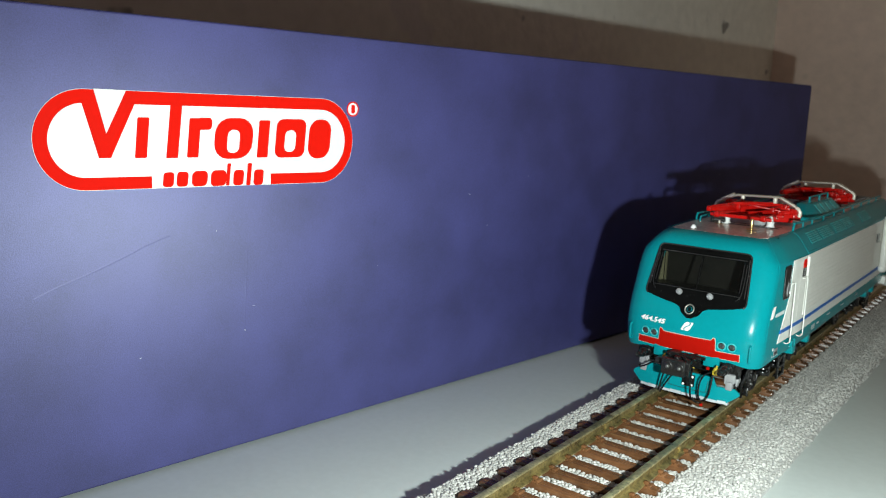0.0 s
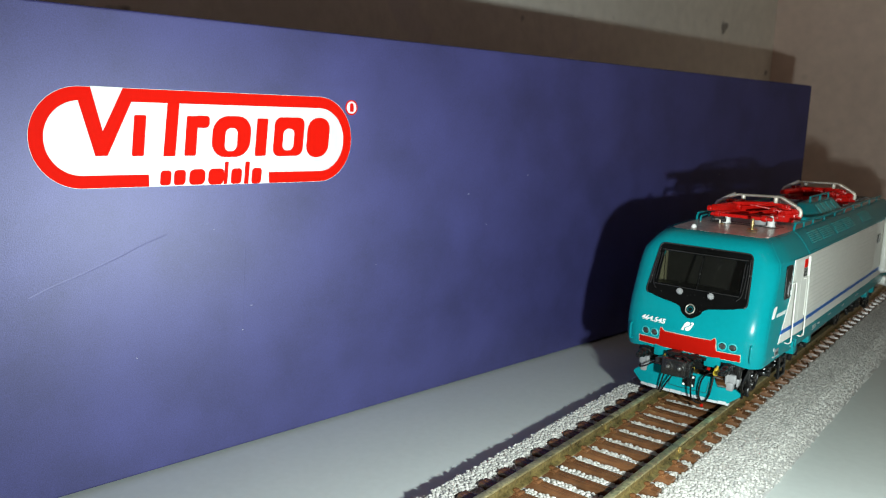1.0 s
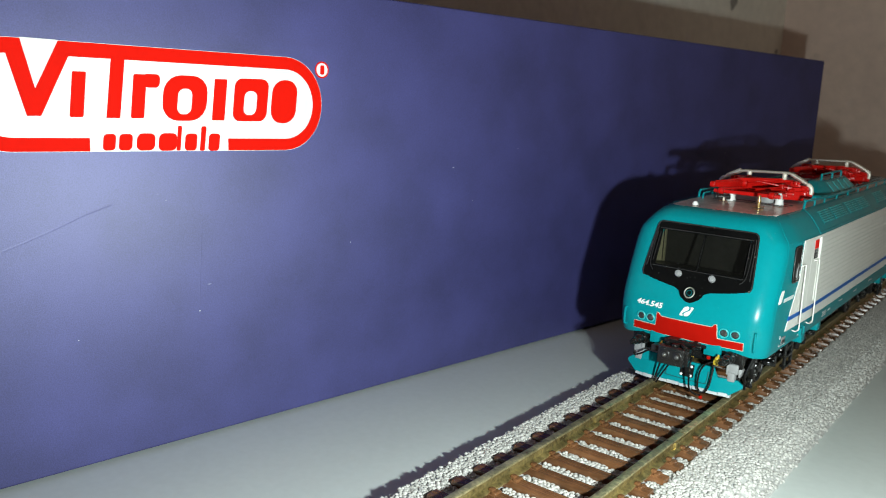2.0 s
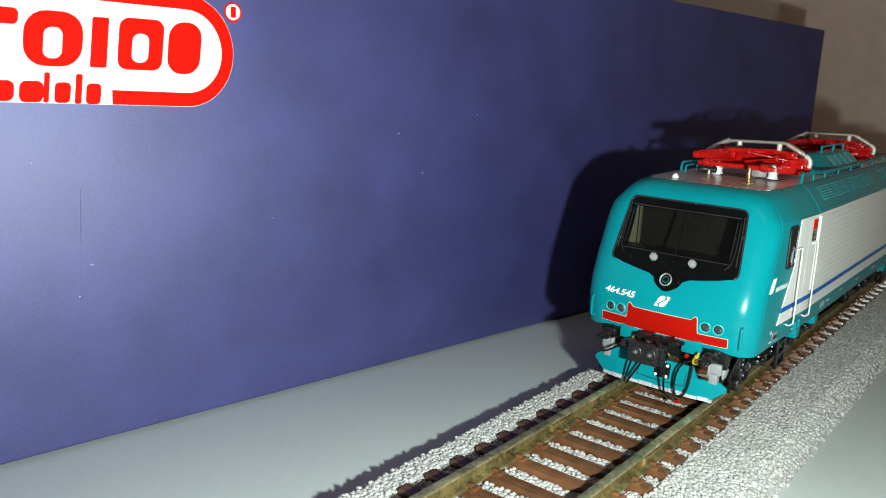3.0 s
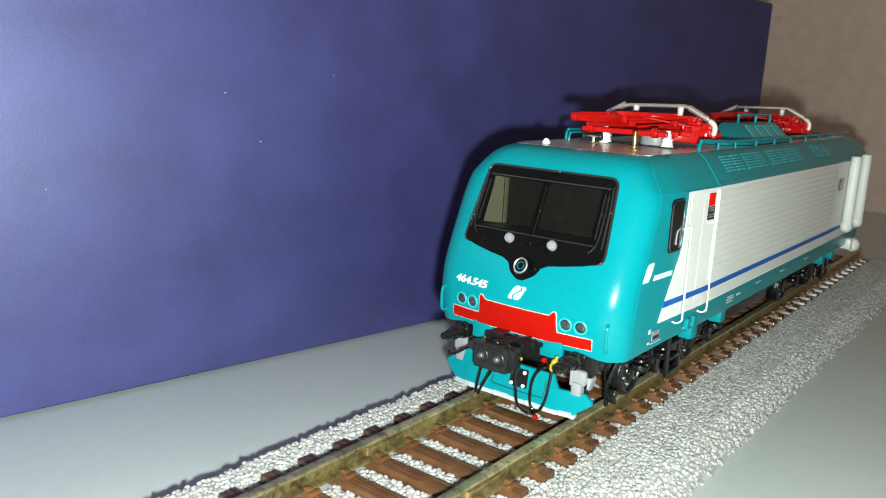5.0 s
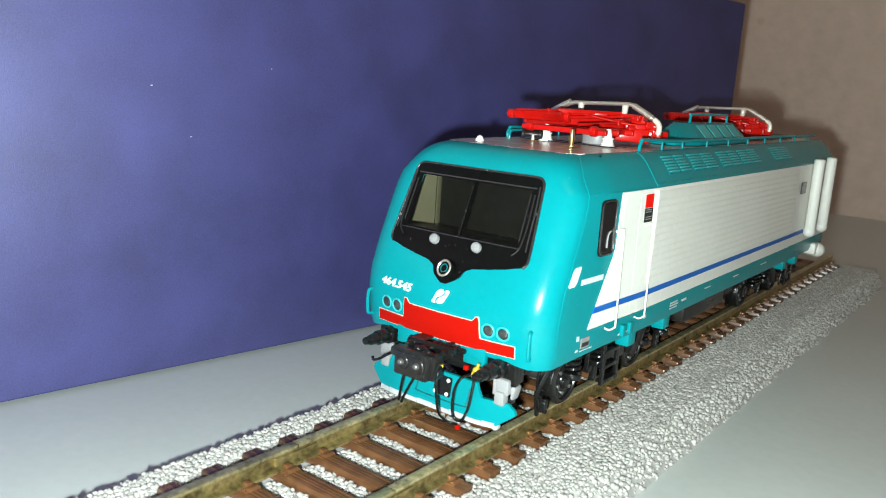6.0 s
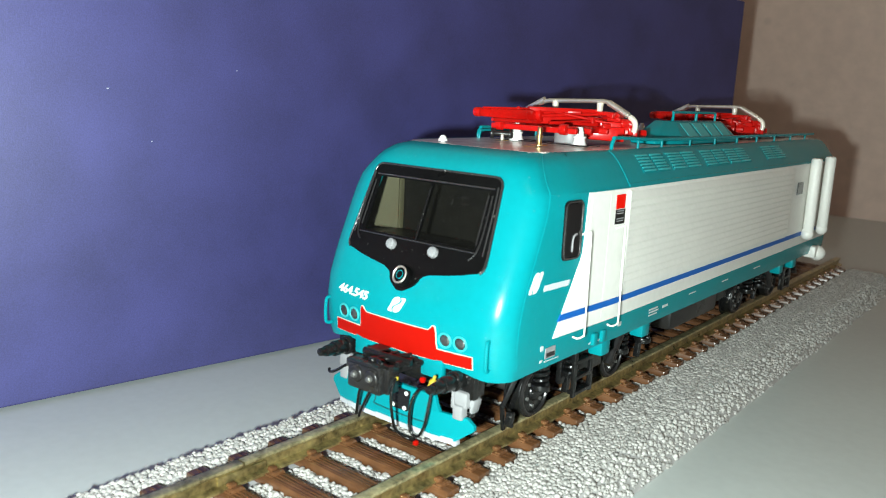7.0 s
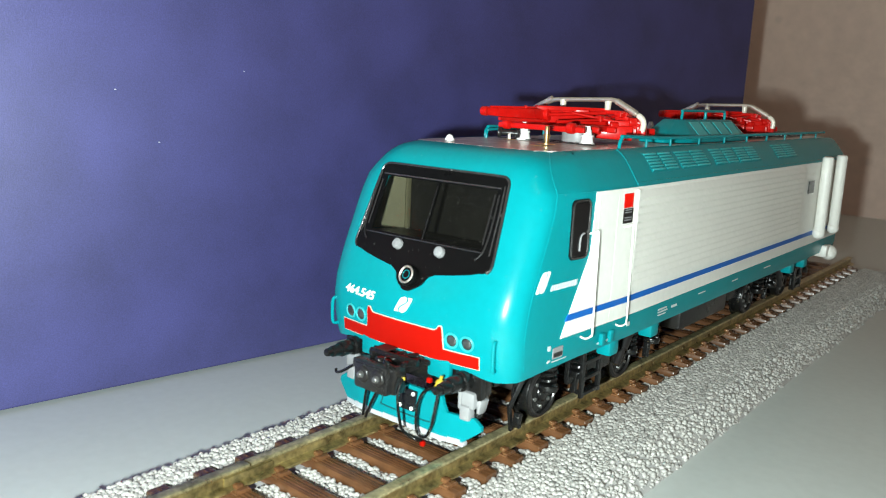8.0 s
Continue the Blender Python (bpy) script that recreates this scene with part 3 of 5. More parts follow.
def slit_mark(place, depth):
    """A slanted block with rounded corners in two halves, parted by a curved slit."""
    bm = mesh()
    cut = [(0.5 + 0.20 * math.sin(2 * math.pi * (v - 0.5)), v) for v in (0, 0.1, 0.2, 0.3, 0.4, 0.5, 0.6, 0.7, 0.8, 0.9, 1.0)]
    prism(bm, [(0.08, 0.0)] + [(u - 0.09, v) for u, v in cut] + [(0.22, 1.0), (0.08, 0.93), (0.0, 0.78), (0.0, 0.10)], place, depth)
    prism(bm, [(u + 0.09, v) for u, v in cut] + [(0.92, 1.0), (1.0, 0.90), (1.0, 0.22), (0.92, 0.07), (0.78, 0.0)], place, depth)
    return bm


def build_front(loco, shell):
    # black windscreen surround with two glazed openings
    top, low = 3.84, 2.64
    rows = []

    def half(z):
        return interp([(2.64, 1.10), (2.66, 1.165), (2.70, 1.20), (2.76, 1.215), (3.0, 1.20), (3.74, 1.125), (3.79, 1.105), (3.82, 1.07), (3.84, 1.0)], z)
    for z in (2.64, 2.66, 2.70, 2.76, 2.92, 3.1, 3.3, 3.5, 3.665, 3.74, 3.79, 3.82, 3.84):
        h = half(z)
        g = min(0.985, h - 0.1)
        rows.append((z, [-h, -g, -0.018, 0.018, g, h]))
    skip = {(i, b) for i in range(4, 8) for b in (1, 3)}
    mask = part("windscreen_surround", sheet(mesh(), rows, on_front(0.03), (0, 0.05, 0), skip), GLOSS_BLACK, loco, "glossy black windscreen surround")
    bm = mesh()
    rows = [(z, [-w, w]) for z, w in ((2.645, 1.095), (2.60, 0.93), (2.55, 0.66), (2.51, 0.40), (2.46, 0.29))]
    sheet(bm, rows, on_front(0.03), (0, 0.05, 0), fine=8)
    rows = [(2.46 - k * 0.03, [-w, w]) for k, w in enumerate((0.29, 0.262, 0.25, 0.232, 0.205, 0.165, 0.11, 0.05))]
    sheet(bm, rows, on_front(0.03), (0, 0.05, 0), fine=6)
    part("lower_mask", bm, GLOSS_BLACK, loco, "glossy black mask below the windscreen")
    rim = [(half(z), z) for z in (2.66, 2.70, 2.76, 2.92, 3.3, 3.66, 3.74, 3.79, 3.82)] + [(0.98, 3.84), (0.5, 3.842)]
    rim = rim + [(0, 3.842)] + [(-x, z) for x, z in rim[::-1]]
    part("mask_rim", tube(mesh(), [on_front(0.018)(x, z) for x, z in rim], 0.02, seg=8, steps=3), EDGE_BLACK, mask, "polished black rim")
    for a, b in ((-0.985, -0.018), (0.018, 0.985)):
        part("pane", sheet(mesh(), [(z, [a, b]) for z in (2.92, 3.1, 3.3, 3.5, 3.665)], on_front(0.005), (0, 0.012, 0)), GLASS, mask, "tinted clear pane")
    part("centre_bar", tube(mesh(), [on_front(0.025)(0, z) for z in (2.9, 3.3, 3.62)], 0.014), BLACK, mask)
    place = on_front(0.045)
    part("window_seal", tube(mesh(), [place(x, 3.69) for x in (-1.03, -0.5, 0, 0.5, 1.05)], 0.013), EDGE_BLACK, mask, "raised black seal")
    part("window_seal", tube(mesh(), [place(x, 2.885) for x in (-1.05, -0.5, 0, 0.5, 1.03)], 0.011), EDGE_BLACK, mask, "raised black seal")
    for side in (-1, 1):
        part("window_seal", tube(mesh(), [place(side * x, z) for x, z in ((1.09, 3.72), (1.12, 3.4), (1.14, 3.0), (1.15, 2.86))], 0.014), EDGE_BLACK, mask, "raised black seal")
        out = on_front(0.075)
        wiper = part("wiper", tube(mesh(), [out(side * x, z) for x, z in ((1.0, 3.6), (1.01, 3.3), (1.02, 2.98))], 0.011), DARK, loco, "thin dark wiper")
        part("wiper_arm", tube(mesh(), [out(side * x, z) for x, z in ((1.06, 3.6), (1.08, 3.2), (1.06, 2.9), (0.97, 2.78))], 0.011), DARK, wiper)
    for x in (-0.375, 0.375):
        a, b = on_front(0.0)(x, 2.79), on_front(0.10)(x, 2.80)
        knob = part("wiper_spindle", cyl(mesh(), a, b, 0.078, 0.072, bev=0.02), GREY, loco, "pale grey round spindle cap")
        part("cap", cyl(mesh(), on_front(0.10)(x, 2.80), on_front(0.11)(x, 2.80), 0.04, bev=0.004), GREY, knob)
    # headlight in the middle
    a, b = on_front(0.0)(0, 2.43), on_front(0.12)(0, 2.43)
    lamp = part("headlight", cyl(mesh(), a, b, 0.15, 0.14, seg=28, bev=0.02), GLOSS_BLACK, loco, "round black headlight with a silver rim")
    bm = mesh()
    tube(bm, [on_front(0.125)(0.105 * math.cos(t), 2.43 + 0.105 * math.sin(t)) for t in np.linspace(0, 2 * math.pi, 33)], 0.0145, steps=0)
    part("rim", bm, SILVER, lamp)
    part("lens", cyl(mesh(), on_front(0.11)(0, 2.43), on_front(0.118)(0, 2.43), 0.09, bev=0.008), GLOSS_BLACK, lamp)
    # thin teal ring that paints the body's reflection into the lens
    part("lens_reflection", tube(mesh(), [on_front(0.124)(0.055 * math.cos(t), 2.43 + 0.055 * math.sin(t)) for t in np.linspace(0, 2 * math.pi, 25)], 0.005, steps=0), TEAL, lamp, "faint teal ring standing for a reflection in the lens")
    # the four lower lamps
    for x in (-1.06, -0.83, 0.83, 1.06):
        lamp = part("marker_lamp", cyl(mesh(), on_front(-0.05)(x, 1.755), on_front(0.012)(x, 1.755), 0.098, seg=24), DARK, loco, "round dark lamp")
        part("lens", ball(mesh(), on_front(0.004)(x, 1.755), 0.075, (1, 0.35, 1), 3), LAMP_GLASS, lamp, "clear lamp lens")
        part("ring", tube(mesh(), [on_front(0.012)(x + 0.092 * math.cos(t), 1.755 + 0.092 * math.sin(t)) for t in np.linspace(0, 2 * math.pi, 25)], 0.015, steps=0), TEAL_PALE, lamp)
    # red band with a cream edge

    def band(g, lift, mat, name, parent, label):
        bm = mesh()
        sheet(bm, [(z, [-1.235 - g, 1.235 + g]) for z in (1.445 - g, 1.5, 1.55, 1.605 + g)], on_front(lift), (0, 0.02, 0), fine=12)
        rows = [(1.60, [-0.70 - g, 0.70 + g]), (1.70, [-0.685 - g, 0.685 + g]), (1.84 + g, [-0.68 - g, 0.68 + g])]
        sheet(bm, rows, on_front(lift), (0, 0.02, 0), fine=8)
        for side in (-1, 1):
            rows = [(1.835, [side * (0.56 - g), side * (0.68 + g)]), (1.87, [side * (0.60 - g), side * (0.675 + g)]), (1.905 + g, [side * (0.635 - g), side * (0.665 + g)])]
            sheet(bm, rows, on_front(lift), (0, 0.02, 0), fine=2)
        return part(name, bm, mat, parent, label, smooth=0)
    band_ob = band(0.010, 0.012, CREAM, "band_edge", loco, "thin cream edge of the red band")
    band(0.0, 0.018, RED, "band", band_ob, "red band above the buffer beam")
    # running number and the plain white mark beside it
    bm = lettering("464.545", 0.165, 0.004, 0.25)
    for v in bm.verts:
        v.co = on_front(0.012 + v.co.z)(-1.22 + v.co.x * 1.2, 2.02 + v.co.y - 0.02 * v.co.x)
    part("running_number", bm, PRINT, loco, "white printed number", smooth=0)
    part("front_mark", slit_mark(lambda u, v: on_front(0.014)(-0.165 + 0.205 * u + 0.10 * v, 1.955 + 0.21 * v), (0, 0.012, 0)), PRINT, loco, "plain white printed mark", smooth=0)
    # hand grabs beside the nose
    for side in (-1, 1):
        x = 1.36
        p = Vector((side * (x + 0.05), 0.12, 0))
        grab = tube(mesh(), [p + Vector(d) for d in ((0, 0.05, 1.84), (side * 0.05, -0.12, 1.86), (side * 0.06, -0.16, 1.78), (side * 0.06, -0.16, 1.55), (side * 0.05, -0.12, 1.47), (0, 0.05, 1.49))], 0.026)
        part("grab_handle", grab, TEAL, loco, "teal wire grab handle")
        for z in (1.84, 1.48):
            part("handle_boss", ball(mesh(), (side * 1.40, 0.12, z), 0.055), TEAL, loco)


def build_crease(loco):
    for side in (-1, 1):
        pts = []
        for z in (1.45, 1.9, 2.4, 2.9, 3.4, 3.66, 3.8, 3.95, 4.08, 4.15):
            w = nose_half(z)
            s = min(1.0, w / 1.695)
            pts.append((side * (w - 0.004), front_y(1.13 * s, z) + 0.36, z))
        part("cab_crease", tube(mesh(), pts, 0.012, seg=6, steps=3), TEAL, loco, "raised seam round the cab corner")
        seam = [(side * (side_x(y, 3.67) + 0.004), y, 3.675) for y in (1.5, 1.9, 2.3, 2.7, 3.3)]
        seam.insert(0, (side * (nose_half(3.675) + 0.002), front_y(1.13 * min(1.0, nose_half(3.675) / 1.695), 3.675) + 0.36, 3.675))
        part("roof_seam", tube(mesh(), seam, 0.012, seg=6, steps=2), TEAL, loco, "raised seam below the roof slope")
        outline_bar = [(side * (interp(WIDTH, z) + 0.002), 2.90 + 0.05 * (z - 3.72) / 0.445, z + 0.004) for z in (3.72, 3.8, 3.87, 3.95, 4.02, 4.08, 4.12, 4.165)]
        part("roof_seam", tube(mesh(), outline_bar, 0.01, seg=6, steps=0), TEAL, loco)


def build_cab_room(loco):
    bm = mesh()
    box(bm, -1.4, 1.4, 1.3, 1.4, 2.4, 3.85)
    box(bm, -1.5, 1.5, 0.42, 1.3, 2.5, 2.80, 0.05)
    box(bm, 1.3, 1.4, 0.75, 1.35, 2.5, 3.7)
    part("cab_bulkhead", bm, CAB_DARK, loco, "dark cab interior with a desk")
    bm = mesh()
    prism(bm, [(-1.62, 2.80), (-1.26, 2.80), (-1.26, 3.62), (-1.62, 3.62)], lambda x, z: Vector((x, 0.80 + (x + 1.62) * 1.2, z)), (-0.02, 0.02, 0))
    part("cab_panel", bm, CAB_WALL, loco, "pale yellowish panel inside the cab", smooth=0)
    part("cab_post", box(mesh(), -1.23, -1.20, 1.20, 1.30, 2.80, 3.62, 0.01), CAB_WALL, loco)


def side_place(side, lift):
    return lambda y, z: Vector((side * (side_x(y, z) + lift), y, z))


def build_sides(loco):
    front_edge = [(1.715, 1.10), (2.75, 1.66), (2.85, 1.70), (3.66, 1.75)]
    for side in (-1, 1):
        # white flank: smooth door field ahead, ribbed field behind
        zs, depth = [1.735], [0.014]
        ribs0, ribs1, count = 2.16, 3.60, 13
        zs += [1.9, 2.08]
        depth += [0.014, 0.014]
        for k in range(count):
            a = ribs0 + (ribs1 - ribs0) * k / count
            b = a + (ribs1 - ribs0) / count
            zs += [a, a + 0.012, b - 0.03]
            depth += [0.004, 0.062, 0.040]
        zs += [ribs1 + 0.01, 3.665]
        depth += [0.014, 0.014]
        bm = mesh()
        rows = []
        for z in zs:
            y0 = interp(front_edge, z)
            rows.append((z, [y0, 2.86]))
        sheet(bm, rows, side_place(side, 0.014), (-side * 0.03, 0, 0), fine=8)
        part("door_field", bm, WHITE, loco, "cream-white smooth flank beside the cab door", smooth=30)
        bm = mesh()
        lift = dict(zip([round(z, 4) for z in zs], depth))
        sheet(bm, [(z, [2.862, 10.95]) for z in zs], lambda y, z: Vector((side * (side_x(y, z) + lift[round(z, 4)]), y, z)), (-side * 0.03, 0, 0), fine=10)
        part("ribbed_flank", bm, WHITE, loco, "cream-white ribbed flank", smooth=20)
        bm = mesh()
        sheet(bm, [(z, [10.945, 14.38]) for z in (1.735, 2.4, 3.0, 3.665)], side_place(side, 0.003), (-side * 0.03, 0, 0))
        part("rear_field", bm, WHITE, loco, "cream-white rear flank")
        part("flank_edge", sheet(mesh(), [(z, [2.835, 2.885]) for z in (2.13, 2.6, 3.1, 3.63)], side_place(side, 0.056), (-side * 0.06, 0, 0)), WHITE, loco, "smooth strip ahead of the ribs")
        part("blue_stripe", sheet(mesh(), [(1.955, [1.19, 2.2, 2.7, 14.38]), (2.045, [1.245, 2.2, 2.7, 14.38])], side_place(side, 0.02), (-side * 0.018, 0, 0)), BLUE_LINE, loco, "thin blue stripe")
        # door leaf edges
        bm = mesh()
        for y in (1.84, 2.34):
            box(bm, side * (side_x(y) + 0.010) - 0.006, side * (side_x(y) + 0.010) + 0.006, y - 0.008, y + 0.008, 1.78, 3.6)
        part("door_edge", bm, WHITE, loco)
        # cab window
        outline_bar = part("side_window_frame", prism(mesh(), rounded(1.17, 1.62, 2.78, 3.59, 0.09), side_place(side, 0.012), (-side * 0.05, 0, 0)), GLOSS_BLACK, loco, "black side window")
        part("pane", prism(mesh(), rounded(1.215, 1.575, 2.83, 3.54, 0.06), side_place(side, 0.02), (-side * 0.006, 0, 0)), LAMP_DARK, outline_bar, "dark glossy pane")
        part("window_rim", tube(mesh(), [side_place(side, 0.016)(y, z) for y, z in rounded(1.195, 1.60, 2.805, 3.565, 0.08) + [(1.60, 3.48)]], 0.014, seg=8, steps=0), EDGE_BLACK, outline_bar, "polished black rim")
        part("mirror", tube(mesh(), [side_place(side, 0.028)(y, z) for y, z in ((1.38, 2.90), (1.39, 3.06), (1.43, 3.12), (1.48, 3.13))], 0.012), GREY, outline_bar, "folded grey mirror")
        # hand rails of the door
        for y in (1.72, 2.66):
            s = side_place(side, 0.0)
            pts = [s(y - 0.10, 3.10), s(y - 0.09, 3.125) + Vector((side * 0.06, 0, 0)), s(y - 0.03, 3.14) + Vector((side * 0.09, 0, 0)), s(y, 3.07) + Vector((side * 0.10, 0, 0)),
                   s(y + 0.02, 2.4) + Vector((side * 0.10, 0, 0)), s(y + 0.04, 1.74) + Vector((side * 0.10, 0, 0)), s(y + 0.02, 1.66) + Vector((side * 0.09, 0, 0)), s(y - 0.07, 1.64) + Vector((side * 0.06, 0, 0)), s(y - 0.10, 1.66)]
            part("hand_rail", tube(mesh(), pts, 0.0135, seg=10), WHITE, loco, "cream-white wire hand rail")
        # notices: a red square, a black square with pale bars, grey data plate, small print
        part("red_notice", prism(mesh(), rounded(2.49, 2.74, 3.385, 3.59, 0.01), side_place(side, 0.022), (-side * 0.01, 0, 0)), PRINT_RED, loco, "small red square", 0)
        plate = part("black_notice", prism(mesh(), rounded(2.49, 2.76, 3.16, 3.375, 0.01), side_place(side, 0.022), (-side * 0.01, 0, 0)), BLACK, loco, "small black square with pale bars", 0)
        for z in (3.2, 3.235, 3.31, 3.345):
            part("print_bar", prism(mesh(), rounded(2.52, 2.71, z, z + 0.014, 0.004), side_place(side, 0.025), (-side * 0.004, 0, 0)), GREY, plate, "", 0)
        plate = part("data_plate", prism(mesh(), rounded(0.96, 1.19, 1.475, 1.63, 0.01), side_place(side, 0.012), (-side * 0.01, 0, 0)), GREY, loco, "small grey data plate", 0)
        part("print_bar", prism(mesh(), rounded(0.98, 1.17, 1.50, 1.56, 0.004), side_place(side, 0.016), (-side * 0.004, 0, 0)), DARK, plate, "", 0)
        bm = mesh()
        for y0, y1, z0, z1 in ((0.84, 0.90, 1.61, 1.68), (0.86, 0.91, 1.44, 1.48), (0.98, 1.32, 1.425, 1.44), (3.98, 4.3, 1.60, 1.625), (3.98, 4.33, 1.555, 1.58), (3.98, 4.28, 1.51, 1.53),
                               (4.5, 4.7, 1.56, 1.60), (5.6, 5.9, 1.60, 1.62), (7.2, 7.5, 1.58, 1.60), (9.0, 9.4, 1.58, 1.6), (2.9, 3.0, 1.56, 1.62), (2.1, 2.4, 1.44, 1.47)):
            prism(bm, [(y0, z0), (y1, z0), (y1, z1), (y0, z1)], side_place(side, 0.01), (-side * 0.008, 0, 0))
        part("small_print", bm, PRINT_DIM, loco, "tiny white unreadable print", 0)
        part("side_mark", slit_mark(lambda u, v: side_place(side, 0.012)(0.475 + 0.18 * u + 0.13 * v, 2.44 + 0.265 * v), (-side * 0.01, 0, 0)), PRINT, loco, "plain white printed mark", 0)
        bm = mesh()
        for k in range(10):
            y = 0.81 + 0.061 * k
            prism(bm, [(y, 2.432), (y + 0.042, 2.431), (y + 0.064, 2.508), (y + 0.022, 2.51)], side_place(side, 0.012), (-side * 0.01, 0, 0))
        part("side_mark_bar", bm, PRINT_DIM, loco, "pale printed bars in place of writing", 0)
        # steps and brackets under the skirt
        for y in (2.68, 4.05, 11.2, 12.2):
            part("step", box(mesh(), side * 1.62 - 0.12, side * 1.62 + 0.12, y - 0.14, y + 0.14, 1.14, 1.42, 0.04), TEAL, loco, "teal step below the skirt")
        for y in (2.2, 2.45):
            part("bracket", box(mesh(), side * 1.76 - 0.05, side * 1.76 + 0.05, y - 0.06, y + 0.06, 1.42, 1.6, 0.015), TEAL, loco)
        # lip under the roof slope
        part("drip_rail", sheet(mesh(), [(3.675, [2.9, 14.38]), (3.725, [2.9, 14.38])], side_place(side, 0.018), (-side * 0.05, 0, 0), fine=10), TEAL, loco)
        # vents in the roof slope
        def slope(y, t, lift=0.0):
            return Vector((side * (1.675 + (1.445 - 1.675) * t + lift * 0.75), y, 3.84 + (4.105 - 3.84) * t + lift * 0.66))
        for y0, y1 in ((3.55, 4.55), (4.66, 5.86), (6.1, 7.2), (7.27, 8.4), (9.4, 10.7)):
            vent = part("vent", prism(mesh(), [(y0, 0), (y1, 0), (y1, 1), (y0, 1)], lambda y, t: slope(y, t, 0.003), (-side * 0.04, 0, -0.03)), TEAL, loco, "paler teal louvred vent", 0)
            mid = (y0 + y1) / 2
            for a, b in ((y0 + 0.04, mid - 0.05), (mid + 0.05, y1 - 0.04)):
                for j in range(6):
                    t = 0.10 + j * 0.16
                    # louvres in paler teal: lamp light caught by the slats is in the colour
                    part("louvre", tube(mesh(), [slope(a, t, -0.004), slope(a + 0.03, t, 0.010), slope(b - 0.03, t, 0.010), slope(b, t, -0.004)], 0.017, seg=6, steps=2), TEAL_PALE, vent)


# paler moulded teal, lightened further for the light that louvres catch
TEAL_PALE = material("pale_teal_plastic", (0.03, 0.42, 0.44), 0.35, spread=0.08)
PRINT_DIM = material("grey_white_print", (0.5, 0.6, 0.6), 0.5, spread=0.05)
LAMP_DARK = material("dark_pane", (0.006, 0.006, 0.007), 0.08, spread=0.2, dust=0.3)


def build_roof(loco):
    roof = part("roof_panel", prism(mesh(), [(-1.05, 1.24), (1.05, 1.24), (1.18, 1.44), (1.24, 2.7), (1.24, 14.3), (-1.24, 14.3), (-1.24, 2.7), (-1.18, 1.42)], lambda x, y: Vector((x, y, ROOF_Z + 0.001)), (0, 0, -0.02)), ROOF, loco, "dusty grey-brown roof panel", 0)
    part("roof_lamp", ball(cyl(mesh(), (-0.71, 1.57, 4.18), (-0.71, 1.57, 4.215), 0.07), (-0.71, 1.57, 4.215), 0.058), PRINT, loco, "small white domed roof lamp")
    for x, y in ((-0.43, 3.13), (0.68, 3.24)):
        for y2 in (y, y + 4.6):
            bm = mesh()
            for z0, z1, r0, r1 in ((4.18, 4.21, 0.12, 0.12), (4.21, 4.30, 0.105, 0.085), (4.30, 4.33, 0.10, 0.10), (4.33, 4.42, 0.07, 0.055), (4.42, 4.47, 0.05, 0.04)):
                cyl(bm, (x, y2, z0), (x, y2, z1), r0, r1, 16, 0.006)
            part("insulator", bm, PRINT, loco, "white stepped insulator")
    post = part("brass_post", cyl(mesh(), (0.47, 2.41, 4.18), (0.47, 2.41, 4.46), 0.042, 0.036, 14, 0.008), BRASS, loco, "brass post on a washer")
    part("washer", cyl(mesh(), (0.47, 2.41, 4.19), (0.47, 2.41, 4.20), 0.13, None, 20), BRASS, post)
    part("collar", cyl(mesh(), (0.47, 2.41, 4.30), (0.47, 2.41, 4.34), 0.055, None, 14, 0.006), BRASS, post)
    part("brass_plate", box(mesh(), 0.50, 0.72, 1.92, 2.0, 4.188, 4.2, 0.003), BRASS, loco)
    drum = part("roof_drum", cyl(mesh(), (0.33, 3.55, 4.18), (0.33, 3.55, 4.42), 0.26, None, 28, 0.02), GREY, loco, "light grey roof drum")
    part("drum_lid", cyl(mesh(), (0.33, 3.55, 4.42), (0.33, 3.55, 4.44), 0.24, 0.2, 28, 0.008), GREY, drum)
    horn = part("horn", cyl(mesh(), (-0.68, 2.79, 4.29), (-0.42, 2.95, 4.285), 0.036, 0.05, 14, 0.01), DARK, loco, "dark spool-shaped roof horn on a pale foot")
    for p, q, r in (((-0.70, 2.775, 4.29), (-0.65, 2.81, 4.29), 0.088), ((-0.45, 2.93, 4.285), (-0.40, 2.965, 4.285), 0.076)):
        part("horn_disc", cyl(mesh(), p, q, r, r * 0.86, 18, 0.012), DARK, horn)
    part("horn_foot", cyl(mesh(), (-0.50, 2.82, 4.18), (-0.50, 2.82, 4.28), 0.028, 0.022, 12, 0.004), PALE_HORN, horn, "pale foot")
    part("horn_plate", box(mesh(), -0.60, -0.40, 2.79, 2.86, 4.184, 4.196, 0.003), BRASS, horn, "brass foot plate")
    for y in (3.05, 3.4):
        part("roof_hatch", box(mesh(), -0.9, 0.95, y, y + 0.02, 4.185, 4.2), DARK, roof)
    # casing between the current collectors
    bm = mesh()
    base = [(0.98, 5.35), (1.18, 6.1), (1.18, 8.85), (0.98, 9.3), (0.42, 9.3), (0.30, 8.85), (0.30, 6.1), (0.50, 5.35)]
    top = [(0.76, 6.2), (0.86, 6.4), (0.86, 8.66), (0.80, 8.85), (0.52, 8.85), (0.46, 8.66), (0.46, 6.4), (0.54, 6.2)]
    rings = []
    for line, z in ((base, 4.18), (base, 4.25), (top, 4.58)):
        rings.append([bm.verts.new((x, y, z)) for x, y in line])
    for low, high in zip(rings, rings[1:]):
        for i in range(8):
            j = (i + 1) % 8
            bm.faces.new((low[i], low[j], high[j], high[i]))
    bm.faces.new(rings[-1])
    bm.faces.new(rings[0][::-1])
